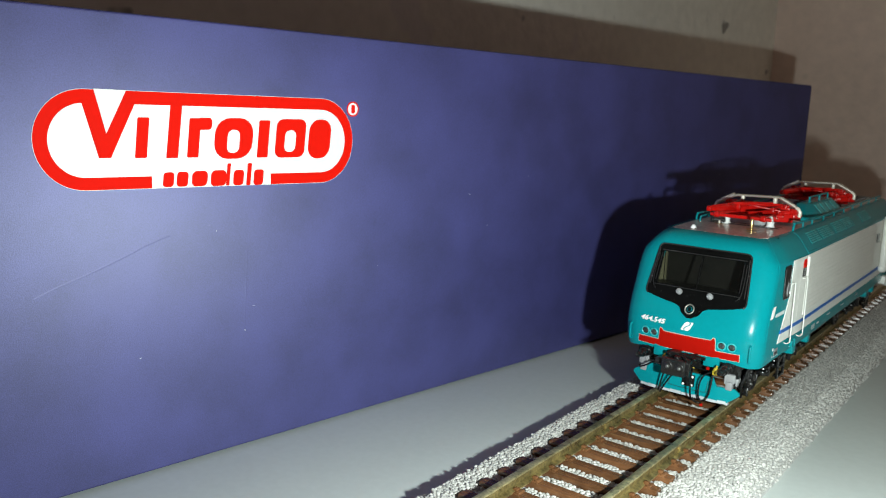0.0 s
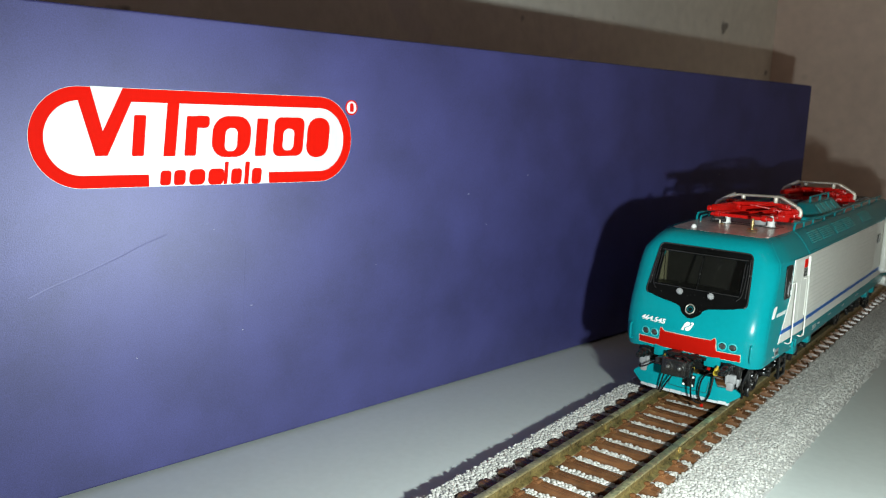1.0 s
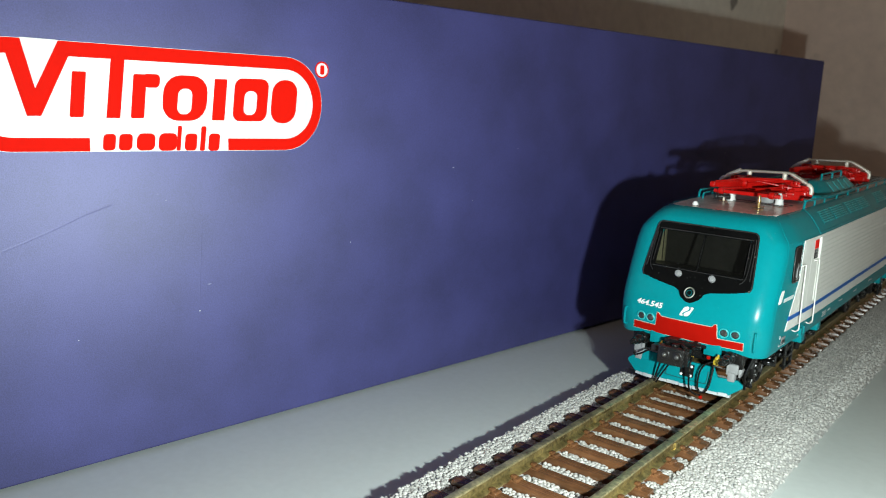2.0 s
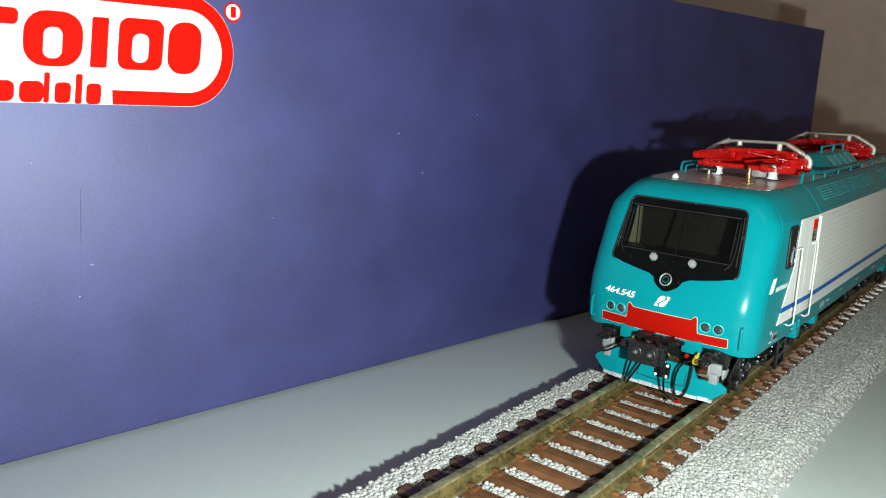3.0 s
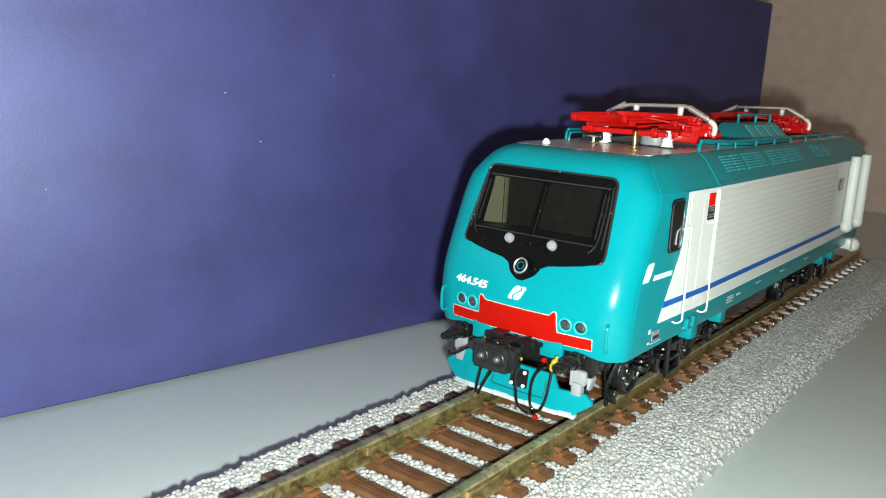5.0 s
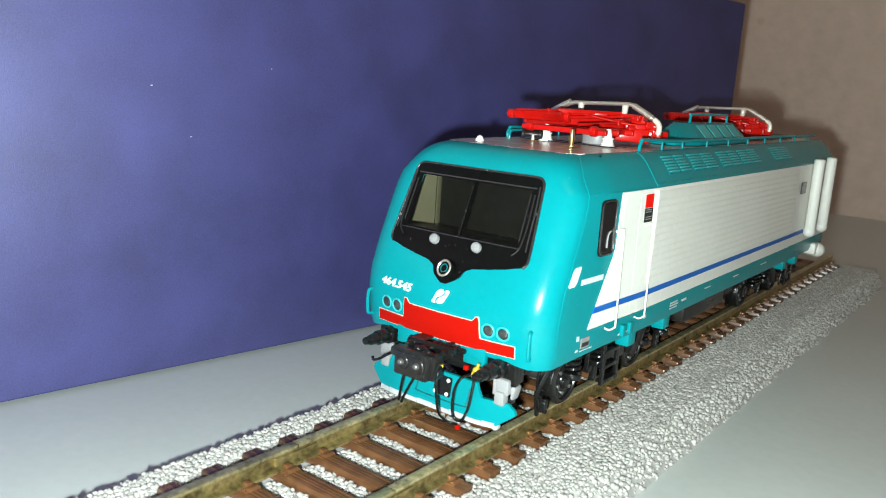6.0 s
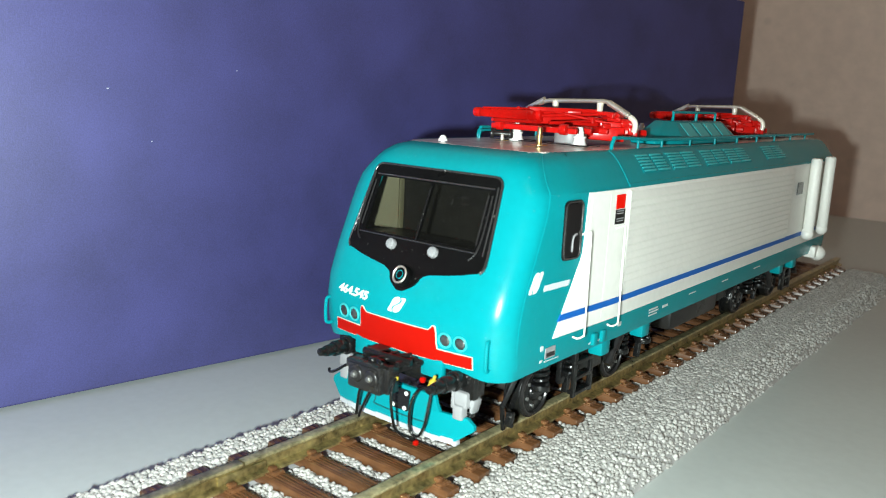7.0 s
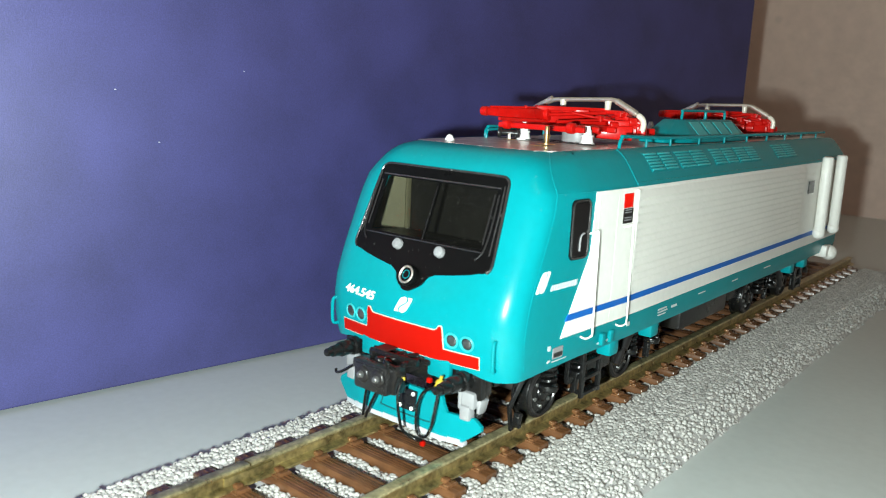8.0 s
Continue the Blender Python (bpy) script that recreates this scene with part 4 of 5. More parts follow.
    bmesh.ops.bevel(bm, geom=list(bm.edges), offset=0.03, segments=2, affect="EDGES", profile=0.5)
    casing = part("roof_casing", bm, TEAL, loco, "teal bevelled roof casing")
    for y in (6.5, 7.06, 7.62, 8.18):
        flank = lambda y, t: Vector((1.187 - 0.32 * t, y, 4.255 + 0.33 * t))
        part("casing_panel", prism(mesh(), [(y, 0.14), (y + 0.42, 0.14), (y + 0.42, 0.88), (y, 0.88)], flank, (-0.03, 0, -0.03)), TEAL_PALE, casing, "paler teal raised panel", 0)
    rail = part("casing_rail", tube(mesh(), [(0.76, y, z) for y, z in ((6.5, 4.57), (6.52, 4.71), (6.6, 4.74), (7.7, 4.74), (8.5, 4.74), (8.58, 4.71), (8.6, 4.57))], 0.026), TEAL, casing)
    part("stay", cyl(mesh(), (0.76, 7.6, 4.57), (0.76, 7.6, 4.74), 0.03, None, 10), TEAL, rail)
    for side in (-1, 1):
        # foot rails along the edge
        rail = [(side * 1.26, 3.2, 4.16), (side * 1.265, 3.2, 4.25), (side * 1.265, 3.26, 4.32), (side * 1.26, 3.42, 4.345), (side * 1.26, 5.0, 4.30), (side * 1.26, 9.0, 4.30), (side * 1.26, 14.1, 4.30)]
        foot = part("foot_rail", tube(mesh(), rail, 0.029), TEAL, loco, "teal wire rail along the roof edge")
        for y in (4.1, 5.0, 6.2, 7.4, 8.6, 9.8, 11, 12.2, 13.4):
            part("stay", cyl(mesh(), (side * 1.26, y, 4.17), (side * 1.26, y, 4.30), 0.022, None, 10), TEAL, foot)
    part("front_grab", tube(mesh(), [(-1.08, 2.98, 4.16), (-1.08, 3.0, 4.27), (-1.07, 3.1, 4.31), (-1.07, 4.1, 4.31), (-1.08, 4.2, 4.27), (-1.08, 4.22, 4.16)], 0.022), TEAL, loco, "teal wire grab rail")
    bm = mesh()
    for k in range(15):
        y = 8.9 + k * 0.34
        box(bm, -0.5, 0.9, y, y + 0.16, 4.19, 4.26, 0.02)
    part("roof_resistors", bm, DARK, loco, "dark slatted roof grid")


def bar(bm, p, q, w0, h0, w1, h1, bev=0.02):
    """A tapered flat bar from p to q: widths across, heights upright."""
    p, q = Vector(p), Vector(q)
    way = (q - p).normalized()
    across = way.cross(Vector((0, 0, 1))).normalized()
    up = across.cross(way)
    ends = [[bm.verts.new(c + across * (sx * w / 2) + up * (sz * h / 2)) for sx, sz in ((-1, -1), (1, -1), (1, 1), (-1, 1))] for c, w, h in ((p, w0, h0), (q, w1, h1))]
    bm.faces.new(ends[0])
    bm.faces.new(ends[1][::-1])
    for i in range(4):
        j = (i + 1) % 4
        bm.faces.new((ends[0][i], ends[1][i], ends[1][j], ends[0][j]))
    if bev:
        edges = list({e for v in ends[0] + ends[1] for e in v.link_edges})
        bmesh.ops.bevel(bm, geom=edges, offset=bev, segments=2, affect="EDGES", profile=0.5)
    return bm


def build_collector(loco, y0):
    """A folded single-arm current collector: red frame and arms, bright metal bow."""
    z = 4.46
    at = lambda x, y, h: (x, y0 + y, z + h)
    outline_bar = mesh()
    for x in (-0.60, 0.60):
        bar(outline_bar, at(x, 0.62, -0.03), at(x, 2.75, -0.05), 0.09, 0.10, 0.11, 0.12)
        cyl(outline_bar, at(x - 0.06, 0.64, -0.03), at(x + 0.06, 0.64, -0.03), 0.085, None, 14, 0.015)
    for y, h in ((0.70, -0.05), (1.15, -0.05), (1.7, -0.06), (2.6, -0.05)):
        bar(outline_bar, at(-0.80, y, h), at(0.80, y, h), 0.07, 0.09, 0.07, 0.09)
    bar(outline_bar, at(-0.6, 0.75, -0.02), at(0.6, 1.65, -0.04), 0.05, 0.05, 0.05, 0.05, 0.01)
    bar(outline_bar, at(0.6, 0.75, -0.02), at(-0.6, 1.65, -0.04), 0.05, 0.05, 0.05, 0.05, 0.01)
    base = part("collector_frame", outline_bar, RED_ARM, loco, "red moulded collector base frame")
    arm = mesh()
    bar(arm, at(-0.58, 0.0, 0.165), at(-0.33, 1.32, 0.13), 0.10, 0.115, 0.17, 0.215, 0.028)
    bar(arm, at(-0.335, 1.26, 0.125), at(0.34, 2.25, 0.03), 0.17, 0.21, 0.26, 0.22, 0.03)
    bar(arm, at(-0.57, 0.12, 0.235), at(-0.30, 1.36, 0.245), 0.05, 0.035, 0.06, 0.04, 0.01)
    cyl(arm, at(-0.65, 0.02, 0.17), at(-0.53, 0.02, 0.17), 0.074, None, 16, 0.02)
    ball(arm, at(-0.40, 0.85, 0.245), 0.042, (1, 1, 0.8))
    cyl(arm, at(-0.44, 1.29, 0.15), at(-0.2, 1.29, 0.15), 0.115, None, 16, 0.02)
    cyl(arm, at(0.18, 2.2, 0.06), at(0.50, 2.2, 0.06), 0.13, None, 16, 0.02)
    part("lower_arm", arm, RED_ARM, base, "red tapered arm")
    rods = mesh()
    for p, q, r in (((-0.44, 0.2, 0.06), (-0.1, 2.2, 0.0), 0.03), ((-0.2, 1.25, 0.14), (0.45, 1.95, 0.2), 0.03), ((0.1, 1.0, 0.04), (0.62, 1.8, 0.1), 0.028), ((-0.05, 1.5, 0.2), (0.72, 1.75, 0.08), 0.025), ((0.2, 2.2, 0.1), (0.85, 1.9, 0.2), 0.03)):
        cyl(rods, at(*p), at(*q), r, None, 10)
    part("control_rod", rods, RED_ARM, base)
    arm = mesh()
    for x in (-0.44, 0.44):
        bar(arm, at(-0.36, 1.1, 0.24), at(x, 2.0, 0.25), 0.07, 0.08, 0.05, 0.06, 0.012)
    bar(arm, at(-0.1, 1.5, 0.22), at(0.28, 1.7, 0.22), 0.05, 0.05, 0.05, 0.05, 0.01)
    cyl(arm, at(-0.78, 1.98, 0.22), at(0.78, 1.98, 0.22), 0.036, None, 10)
    for x in (-0.78, 0.78):
        bar(arm, at(x, 1.78, 0.20), at(x, 2.2, 0.18), 0.07, 0.10, 0.07, 0.10, 0.015)
        bar(arm, at(x * 0.82, 1.9, 0.21), at(x * 1.36, 2.0, 0.06), 0.05, 0.06, 0.05, 0.05, 0.012)
    part("upper_arm", arm, RED_ARM, base)
    springs = mesh()
    bar(springs, at(0.30, 1.30, -0.02), at(0.52, 1.75, -0.04), 0.16, 0.16, 0.2, 0.24, 0.03)
    bar(springs, at(0.46, 1.62, -0.10), at(0.96, 1.95, -0.10), 0.10, 0.20, 0.12, 0.24, 0.03)
    bar(springs, at(0.50, 1.60, 0.04), at(0.50, 2.40, 0.0), 0.12, 0.26, 0.14, 0.24, 0.03)
    bar(springs, at(0.62, 1.72, 0.06), at(1.04, 2.04, 0.03), 0.06, 0.09, 0.08, 0.12, 0.015)
    bar(springs, at(0.80, 2.3, 0.02), at(1.06, 1.98, -0.05), 0.08, 0.12, 0.08, 0.14, 0.02)
    for x, y, h, r in ((0.94, 1.96, 0.08, 0.075), (0.72, 1.76, 0.02, 0.06), (0.30, 2.0, 0.12, 0.07)):
        cyl(springs, at(x - 0.05, y - 0.05, h), at(x + 0.04, y + 0.05, h), r, None, 14, 0.015)
    bar(springs, at(0.52, 1.95, -0.06), at(1.12, 2.12, -0.06), 0.14, 0.24, 0.14, 0.20, 0.04)
    bar(springs, at(0.60, 2.0, 0.10), at(1.10, 2.10, 0.04), 0.10, 0.14, 0.12, 0.16, 0.03)
    bar(springs, at(0.55, 2.1, -0.12), at(0.98, 2.7, -0.08), 0.10, 0.14, 0.10, 0.12, 0.03)
    bar(springs, at(-0.30, 1.4, 0.0), at(-0.34, 2.45, -0.02), 0.10, 0.12, 0.10, 0.10, 0.02)
    part("spring_case", springs, RED_ARM, base, "red spring case")
    y = y0 + 1.98
    pts = [(-1.12, y, z + 0.0), (-1.13, y, z + 0.09), (-1.05, y, z + 0.17), (-0.66, y, z + 0.35), (-0.54, y, z + 0.385), (-0.42, y, z + 0.39), (0.42, y, z + 0.42), (0.54, y, z + 0.42), (0.66, y, z + 0.385), (1.04, y, z + 0.18), (1.12, y, z + 0.09), (1.11, y, z - 0.03)]
    bow = part("bow", tube(mesh(), pts, 0.037, seg=10, steps=3), SILVER, base, "bright metal bow")
    for x in (-0.40, 0.46):
        part("bow_clip", cyl(mesh(), (x, y, z + 0.25), (x, y, z + 0.40), 0.05, 0.06, 10, 0.015), PALE_HORN, bow)
    for side in (-1, 1):
        sleeve = tube(mesh(), [(side * 0.62, y, z + 0.40), (side * 0.80, y, z + 0.31), (side * 0.98, y, z + 0.215)], 0.055, seg=10)
        part("bow_sleeve", sleeve, SILVER, bow)
        horn = tube(mesh(), [(side * 1.02, y, z + 0.19), (side * 1.09, y, z + 0.14), (side * 1.125, y, z + 0.06), (side * 1.11, y, z - 0.05)], 0.048, seg=10)
        part("bow_horn", horn, PALE_HORN, bow, "cream bow horn")




STUD = material("dull_stud_metal", (0.3, 0.3, 0.29), 0.35, 0.8, spread=0.3)


def build_underside(loco):
    part("chassis", box(mesh(), -1.1, 1.1, 0.55, 14.2, 1.0, 1.4, 0.05), BLACK, loco, "black chassis block")
    for centre, flip in ((3.125, 1), (11.7, -1)):
        bog = part("bogie_bolster", box(mesh(), -1.25, 1.25, centre - 0.35, centre + 0.35, 0.7, 1.0, 0.04), BLACK, loco, "black bogie bolster")
        for side in (-1, 1):
            bogie = mesh()
            x = side * 1.16
            box(bogie, x - 0.05, x + 0.05, centre - 1.75, centre + 1.75, 1.02, 1.20, 0.03)
            box(bogie, x - 0.08, x + 0.10, centre - 0.42, centre + 0.42, 0.66, 1.06, 0.05)
            for a in (-0.72, 0.72):
                box(bogie, x - 0.04, x + 0.06, centre + a - 0.10, centre + a + 0.10, 0.62, 1.10, 0.03)
            part("bogie_frame", bogie, BLACK, bog, "black bogie side frame")
        for a in (-1.225, 1.225):
            for side in (-1, 1):
                y = centre + a
                disc = cyl(mesh(), (side * 0.80, y, 0.575), (side * 1.02, y, 0.575), 0.405, None, 40, 0.03)
                cyl(disc, (side * 0.78, y, 0.575), (side * 0.82, y, 0.575), 0.47, None, 40, 0.01)
                wheel = part("wheel", disc, BLACK, bog, "black wheel with a raised rim")
                part("rim", tube(mesh(), [(side * 1.02, y + 0.345 * math.cos(t), 0.575 + 0.345 * math.sin(t)) for t in np.linspace(0, 2 * math.pi, 37)], 0.035, seg=8, steps=0), DARK, wheel)
                part("hub", cyl(mesh(), (side * 1.0, y, 0.575), (side * 1.07, y, 0.575), 0.16, 0.12, 20, 0.02), BLACK, wheel)
                for bolt_turn in np.linspace(0.3, 0.3 + 2 * math.pi, 6, endpoint=False):
                    p = Vector((side * 1.02, y + 0.215 * math.cos(bolt_turn), 0.575 + 0.215 * math.sin(bolt_turn)))
                    part("wheel_bolt", cyl(mesh(), p, p + Vector((side * 0.025, 0, 0)), 0.03, None, 8), STUD, wheel)
                for dy in (-0.40, 0.44):
                    coil = [(side * 1.36 + 0.10 * math.cos(t), y + dy + 0.10 * math.sin(t), 0.90 + 0.44 * t / (10 * math.pi)) for t in np.linspace(0, 10 * math.pi, 61)]
                    part("spring", tube(mesh(), coil, 0.028, seg=6, steps=0), BLACK, bog, "black coil spring")
                    part("spring_seat", cyl(mesh(), (side * 1.36, y + dy, 0.80), (side * 1.36, y + dy, 0.90), 0.14, None, 16, 0.015), BLACK, bog)
                brake = mesh()
                box(brake, side * 1.2 - 0.05, side * 1.2 + 0.05, y + 0.60, y + 0.70, 0.45, 1.1, 0.02, turn=(-10, 0, 0))
                box(brake, side * 1.24 - 0.05, side * 1.24 + 0.05, y + 0.44, y + 0.66, 0.82, 0.94, 0.02)
                part("brake_hanger", brake, BLACK, bog)
            part("axle", cyl(mesh(), (-0.8, centre + a, 0.575), (0.8, centre + a, 0.575), 0.12, None, 16), STEEL, bog)
        for side in (-1, 1):
            ladder = mesh()
            x = side * 1.52
            y = centre - flip * 0.72
            for dy in (-0.24, 0.24):
                box(ladder, x - 0.03, x + 0.03, y + dy - 0.045, y + dy + 0.045, 0.55, 1.35, 0.012)
            for z in (0.58, 0.82, 1.06):
                box(ladder, x - 0.1, x + 0.04, y - 0.24, y + 0.24, z, z + 0.06, 0.012)
            part("footstep", ladder, BLACK, bog, "black ladder step")
            damper = mesh()
            cyl(damper, (side * 1.44, centre + flip * 0.25, 0.75), (side * 1.44, centre + flip * 0.65, 1.30), 0.06, 0.05, 12)
            cyl(damper, (side * 1.44, centre + flip * 0.42, 0.98), (side * 1.44, centre + flip * 0.65, 1.30), 0.085, None, 12)
            part("damper", damper, DARK, bog)
            guard = mesh()
            y = centre - flip * 2.05
            box(guard, side * 1.02 - 0.025, side * 1.02 + 0.025, y - 0.02, y + 0.05, 0.20, 0.62, 0.012, turn=(flip * 10, 0, 0))
            bar(guard, (side * 1.03, y - 0.02 * flip, 0.58), (side * 1.20, y + 0.14 * flip, 1.20), 0.05, 0.06, 0.06, 0.08, 0.012)
            box(guard, side * 1.12 - 0.05, side * 1.12 + 0.05, y, y + 0.10, 0.30, 0.50, 0.015, turn=(flip * -12, 0, 0))
            box(guard, side * 1.10 - 0.10, side * 1.10 + 0.08, y + 0.02, y + 0.08, 0.28, 0.33, 0.01)
            part("rail_guard", guard, BLACK, bog, "black rail guard bracket")
    part("equipment_box", box(mesh(), -1.1, 1.1, 6.6, 9.0, 0.55, 1.3, 0.08), DARK, loco, "dark grey underfloor box")
    part("equipment_box", box(mesh(), -0.9, 0.9, 5.7, 6.4, 0.95, 1.3, 0.05), BLACK, loco)
    part("equipment_box", box(mesh(), -1.0, 1.0, 9.1, 9.9, 0.65, 1.3, 0.05), BLACK, loco)


EDGE_WHITE = material("pale_edge_plastic", (0.46, 0.48, 0.50), 0.5, spread=0.15, grain=700)


def build_beam(loco):
    part("buffer_beam", box(mesh(), -1.22, 1.22, 0.12, 0.34, 1.0, 1.46, 0.03), BLACK, loco, "black buffer beam")
    for side in (-1, 1):
        x = side * 1.0
        part("buffer_plate", box(mesh(), x - 0.26, x + 0.26, 0.04, 0.16, 1.0, 1.44, 0.03), BLACK, loco)
        stock = mesh()
        cyl(stock, (x, 0.08, 1.24), (x, -0.10, 1.24), 0.135, None, 24, 0.015)
        cyl(stock, (x, -0.08, 1.24), (x, -0.32, 1.24), 0.108, None, 24, 0.015)
        cyl(stock, (x, -0.30, 1.24), (x, -0.48, 1.24), 0.09, 0.075, 24, 0.012)
        cyl(stock, (x, -0.46, 1.24), (x, -0.58, 1.25), 0.062, 0.055, 20, 0.012)
        part("buffer_stock", stock, BLACK, loco, "black stepped buffer stock without its head")
        step = mesh()
        box(step, x + side * 0.06 - 0.13, x + side * 0.06 + 0.13, -0.02, 0.22, 0.88, 1.10, 0.03)
        box(step, x + side * 0.06 - 0.07, x + side * 0.06 + 0.09, -0.06, 0.12, 0.72, 0.92, 0.025)
        box(step, x + side * 0.16 - 0.08, x + side * 0.16 + 0.08, 0.06, 0.24, 0.80, 1.02, 0.03, turn=(0, side * 14, 0))
        box(step, x - side * 0.02 - 0.025, x - side * 0.02 + 0.025, -0.05, 0.02, 0.86, 1.14, 0.012)
        part("corner_step", step, GREY, loco, "light grey corner step")
        part("black_corner", box(mesh(), side * 1.17 - 0.04, side * 1.17 + 0.04, 0.06, 0.18, 0.74, 1.05, 0.02), BLACK, loco)
        part("valence", box(mesh(), side * 0.62 - 0.19, side * 0.62 + 0.19, -0.08, 0.02, 1.19, 1.47, 0.03), TEAL, loco, "small teal valence below the band")
    # coupler: block, studs, draw hook
    head = mesh()
    box(head, -0.36, 0.23, -0.65, -0.40, 0.96, 1.35, 0.03)
    box(head, -0.30, 0.18, -0.42, -0.26, 1.04, 1.33, 0.03)
    box(head, -0.33, 0.19, -0.68, -0.63, 0.99, 1.32, 0.02)
    box(head, -0.20, 0.12, -0.34, 0.3, 1.12, 1.3, 0.03)
    box(head, -0.60, -0.38, -0.46, -0.24, 1.12, 1.26, 0.03)
    box(head, 0.22, 0.30, -0.56, -0.34, 0.97, 1.36, 0.02)
    coupler = part("coupler", head, DARK, loco, "dark grey coupler head with bright studs")
    for x in (-0.17, 0.11):
        disc = part("coupler_disc", cyl(mesh(), (x, -0.66, 1.19), (x, -0.71, 1.19), 0.125, 0.11, 24, 0.02), DARK, coupler)
        part("stud", cyl(mesh(), (x, -0.70, 1.19), (x, -0.76, 1.19), 0.055, 0.035, 14, 0.01), STUD, disc, "dull metal stud")
    hook = mesh()
    for x in (-0.24, 0.02, 0.34):
        box(hook, x - 0.035, x + 0.035, -0.46, 0.2, 1.34, 1.42, 0.02)
    cyl(hook, (-0.34, -0.36, 1.40), (0.46, -0.30, 1.40), 0.05, None, 12, 0.01)
    cyl(hook, (-0.30, -0.12, 1.37), (0.50, -0.12, 1.37), 0.04, None, 12, 0.01)
    cyl(hook, (-0.02, -0.50, 1.36), (0.30, -0.1, 1.42), 0.045, None, 12, 0.01)
    box(hook, -0.10, 0.04, -0.54, -0.38, 1.33, 1.41, 0.02)
    tube(hook, [(0.16, -0.5, 1.38), (0.18, -0.62, 1.44), (0.26, -0.66, 1.42), (0.30, -0.58, 1.36)], 0.035)
    part("draw_gear", hook, BLACK, loco, "black draw gear")
    part("draw_plate", box(mesh(), -0.28, -0.06, -0.36, -0.14, 1.44, 1.46, 0.005), material("dull_maroon", (0.035, 0.012, 0.01), 0.45, spread=0.2), loco, "small maroon plate")
    # plough
    place = lambda x, z: Vector((x, -0.14 + 0.20 * max(0.0, abs(x) - 0.75) + 0.30 * (z - 0.43) ** 1.0 * 0.5, z))
    rows = [(0.43, [-1.08, -0.75, 0.75, 1.08]), (0.50, [-1.17, -0.75, 0.75, 1.17]), (0.62, [-1.32, -0.75, 0.75, 1.32]), (0.68, [-1.31, -0.75, 0.75, 1.31]), (0.76, [-1.2, -0.76, 0.76, 1.2])]
    plough = part("plough", sheet(mesh(), rows, place, (0, 0.05, 0), fine=4), TEAL, loco, "teal plough plate")
    part("plough_top", sheet(mesh(), [(0.76, [-1.0, 0.80]), (0.86, [-0.95, 0.74]), (0.95, [-0.92, 0.70])], place, (0, 0.05, 0), fine=6), TEAL, plough)
    lower = lambda x, z: place(x, z) + Vector((0, -0.012, 0))
    cuts = [-1.07, -0.86, -0.58, -0.29, 0.0, 0.30, 0.60, 0.86, 1.06]
    for k, (a, b) in enumerate(zip(cuts, cuts[1:])):
        part("white_edge", sheet(mesh(), [(0.385, [a, b - 0.012]), (0.445 + 0.012 * (k % 2), [a, b - 0.012])], lower, (0, 0.05, 0)), EDGE_WHITE, plough, "pale lower edge strip")
    part("edge_tip", box(mesh(), 1.02, 1.10, -0.10, 0.02, 0.365, 0.43, 0.02), EDGE_WHITE, plough)
    part("bolt_plate", prism(mesh(), rounded(-0.02, 0.28, 0.62, 0.90, 0.02), lambda x, z: place(x, z) + Vector((0, -0.02, 0)), (0, 0.03, 0)), BLACK, plough, "black plate with four white bolts")
    for x, z in ((0.02, 0.86), (0.23, 0.86), (0.02, 0.66), (0.23, 0.66)):
        p = place(x, z)
        part("bolt", cyl(mesh(), p + Vector((0, -0.02, 0)), p + Vector((0, -0.045, 0)), 0.03, None, 12, 0.006), PRINT, plough)
    outline = [(-0.3, 0.86), (-0.34, 0.62), (-0.28, 0.56), (0.5, 0.56), (0.58, 0.62), (0.6, 0.84)]
    part("panel_seam", tube(mesh(), [place(x, z) + Vector((0, -0.005, 0)) for x, z in outline], 0.01, seg=6), material("dark_teal_seam", (0.002, 0.09, 0.095), 0.5), plough)
    # hoses
    hoses = (
        ((0.42, -0.62, 1.22), (0.42, -0.72, 1.0), (0.40, -0.62, 0.55), (0.43, -0.52, 0.40), (0.50, -0.45, 0.335), (0.60, -0.41, 0.33)),
        ((0.86, -0.34, 1.14), (0.66, -0.44, 1.06), (0.55, -0.46, 0.85), (0.53, -0.46, 0.55), (0.58, -0.45, 0.42), (0.68, -0.43, 0.42), (0.76, -0.41, 0.60), (0.79, -0.38, 0.85), (0.80, -0.36, 1.05)),
        ((-0.45, -0.45, 1.18), (-0.60, -0.5, 1.1), (-0.78, -0.5, 0.98), (-0.92, -0.48, 0.92), (-0.96, -0.46, 0.96)),
        ((-0.25, -0.45, 1.10), (-0.34, -0.46, 0.8), (-0.42, -0.42, 0.52), (-0.45, -0.4, 0.40)),
        ((-0.02, -0.45, 1.05), (-0.18, -0.45, 0.78), (-0.34, -0.42, 0.50), (-0.40, -0.4, 0.38)),
    )
    for k, pts in enumerate(hoses):
        back = 0.17 if k < 2 else 0.10
        part("hose", tube(mesh(), [(x - 0.07, min(y + back, -0.19), z) for x, y, z in pts], 0.0205, seg=10), RUBBER, loco, "black air hose")
    part("hose_end", cyl(mesh(), (0.35, -0.45, 1.18), (0.35, -0.45, 1.225), 0.026, None, 12, 0.01), YELLOW, loco, "yellow hose tap")
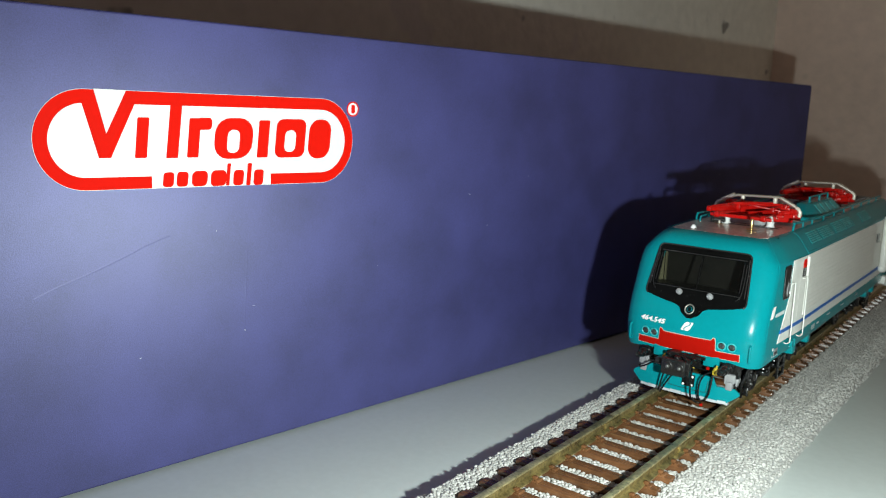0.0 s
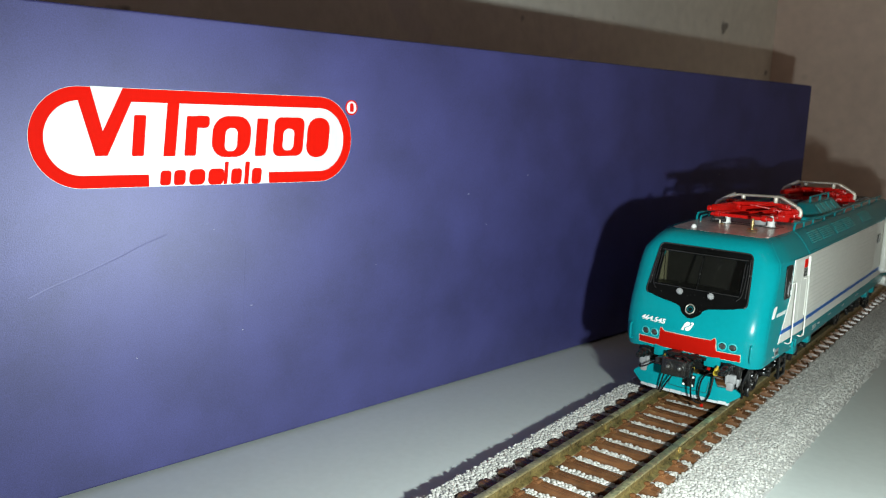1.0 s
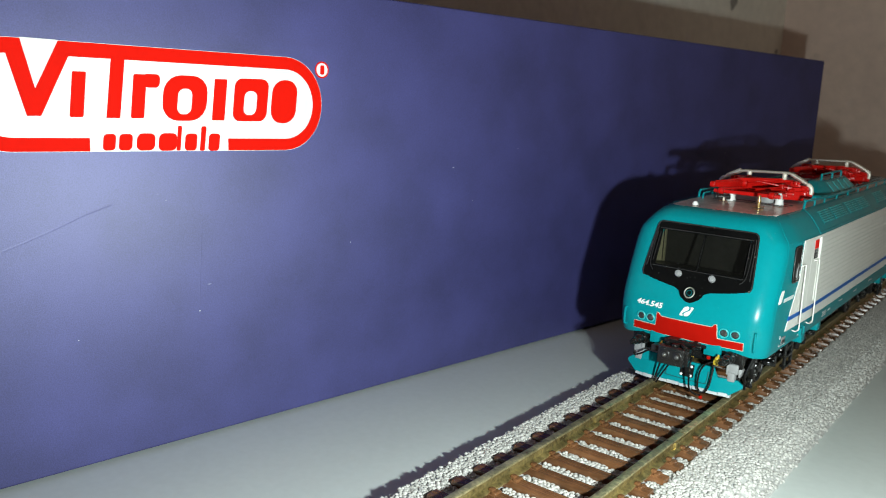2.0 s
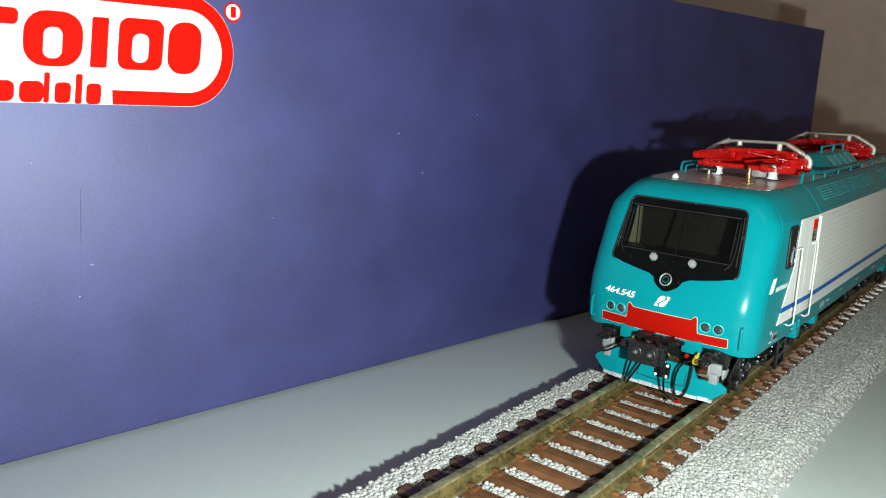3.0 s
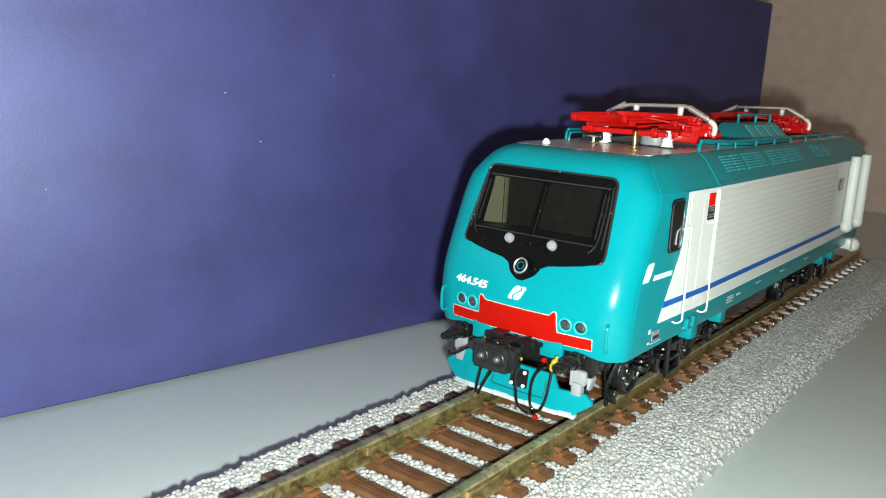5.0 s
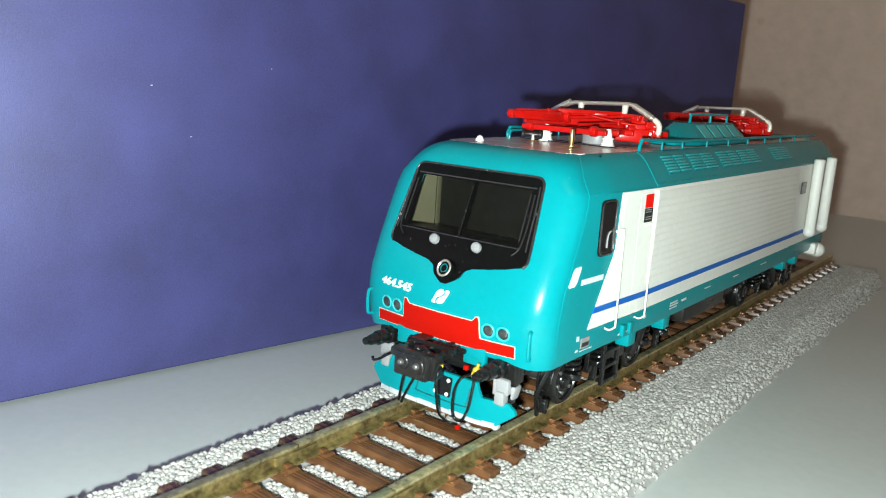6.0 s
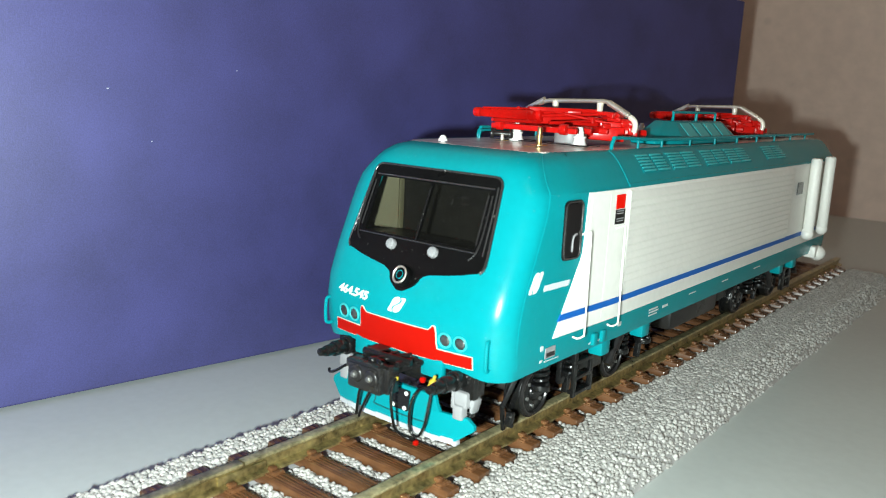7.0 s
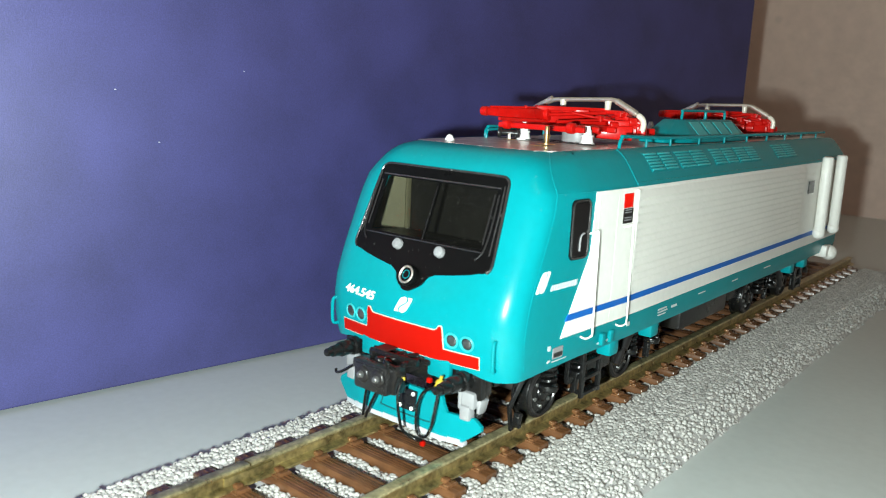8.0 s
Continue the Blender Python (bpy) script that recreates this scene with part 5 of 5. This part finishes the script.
    for x, y in ((-0.50, -0.16), (0.80, -0.24)):
        tap = mesh()
        box(tap, x - 0.06, x + 0.05, y - 0.06, y + 0.05, 1.08, 1.20, 0.03)
        ball(tap, (x + 0.02, y - 0.03, 1.22), 0.06)
        cyl(tap, (x, y - 0.02, 1.18), (x + 0.04, y - 0.02, 1.32), 0.022, None, 10, 0.006)
        part("hose_tap", tap, YELLOW, loco, "yellow hose tap")
    for p in ((0.53, -0.22, 0.28), (0.62, -0.24, 1.20)):
        part("red_tap", box(mesh(), p[0] - 0.035, p[0] + 0.035, p[1] - 0.03, p[1] + 0.03, p[2] - 0.035, p[2] + 0.035, 0.015), RED, loco, "small red tap")


def build_tail(loco):
    for y in (12.2, 13.42):
        for side in (-1, 1):
            post = part("tail_rail", cyl(mesh(), (side * 1.93, y + 0.04, 2.0), (side * 1.93, y, 3.80), 0.125, None, 16, 0.05), WHITE, loco, "thick cream-white tail hand rail")
            part("rail_foot", ball(mesh(), (side * 1.92, y + 0.04, 2.0), 0.15), WHITE, post)
    part("tail_door", box(mesh(), -0.55, 0.55, LOCO_LEN - 0.02, LOCO_LEN + 0.06, 1.5, 3.6, 0.03), DARK, loco, "dark tail door")
    for side in (-1, 1):
        part("tail_notice", prism(mesh(), rounded(11.35, 11.75, 2.98, 3.26, 0.01), side_place(side, 0.04), (-side * 0.02, 0, 0)), DARK, loco, "", 0)
        part("tail_step", ball(box(mesh(), side * 1.75 - 0.15, side * 1.75 + 0.15, 13.3, 13.6, 1.25, 1.55, 0.05), (side * 1.86, 13.65, 1.35), 0.2), WHITE, loco, "white tail step")
        part("tail_buffer", cyl(mesh(), (side * 1.0, 14.55, 1.24), (side * 1.0, 15.05, 1.24), 0.16, 0.12, 20, 0.02), BLACK, loco)


def build_locomotive():
    loco = thing("model_locomotive", (0, 7.5, RAIL_TOP), "teal and cream model electric locomotive with red collectors on the track", "locomotive")
    shell = build_shell(loco)
    build_front(loco, shell)
    build_crease(loco)
    build_cab_room(loco)
    build_sides(loco)
    build_roof(loco)
    for y0 in (2.24, 8.55):
        build_collector(loco, y0)
    build_underside(loco)
    build_beam(loco)
    build_tail(loco)


build_locomotive()
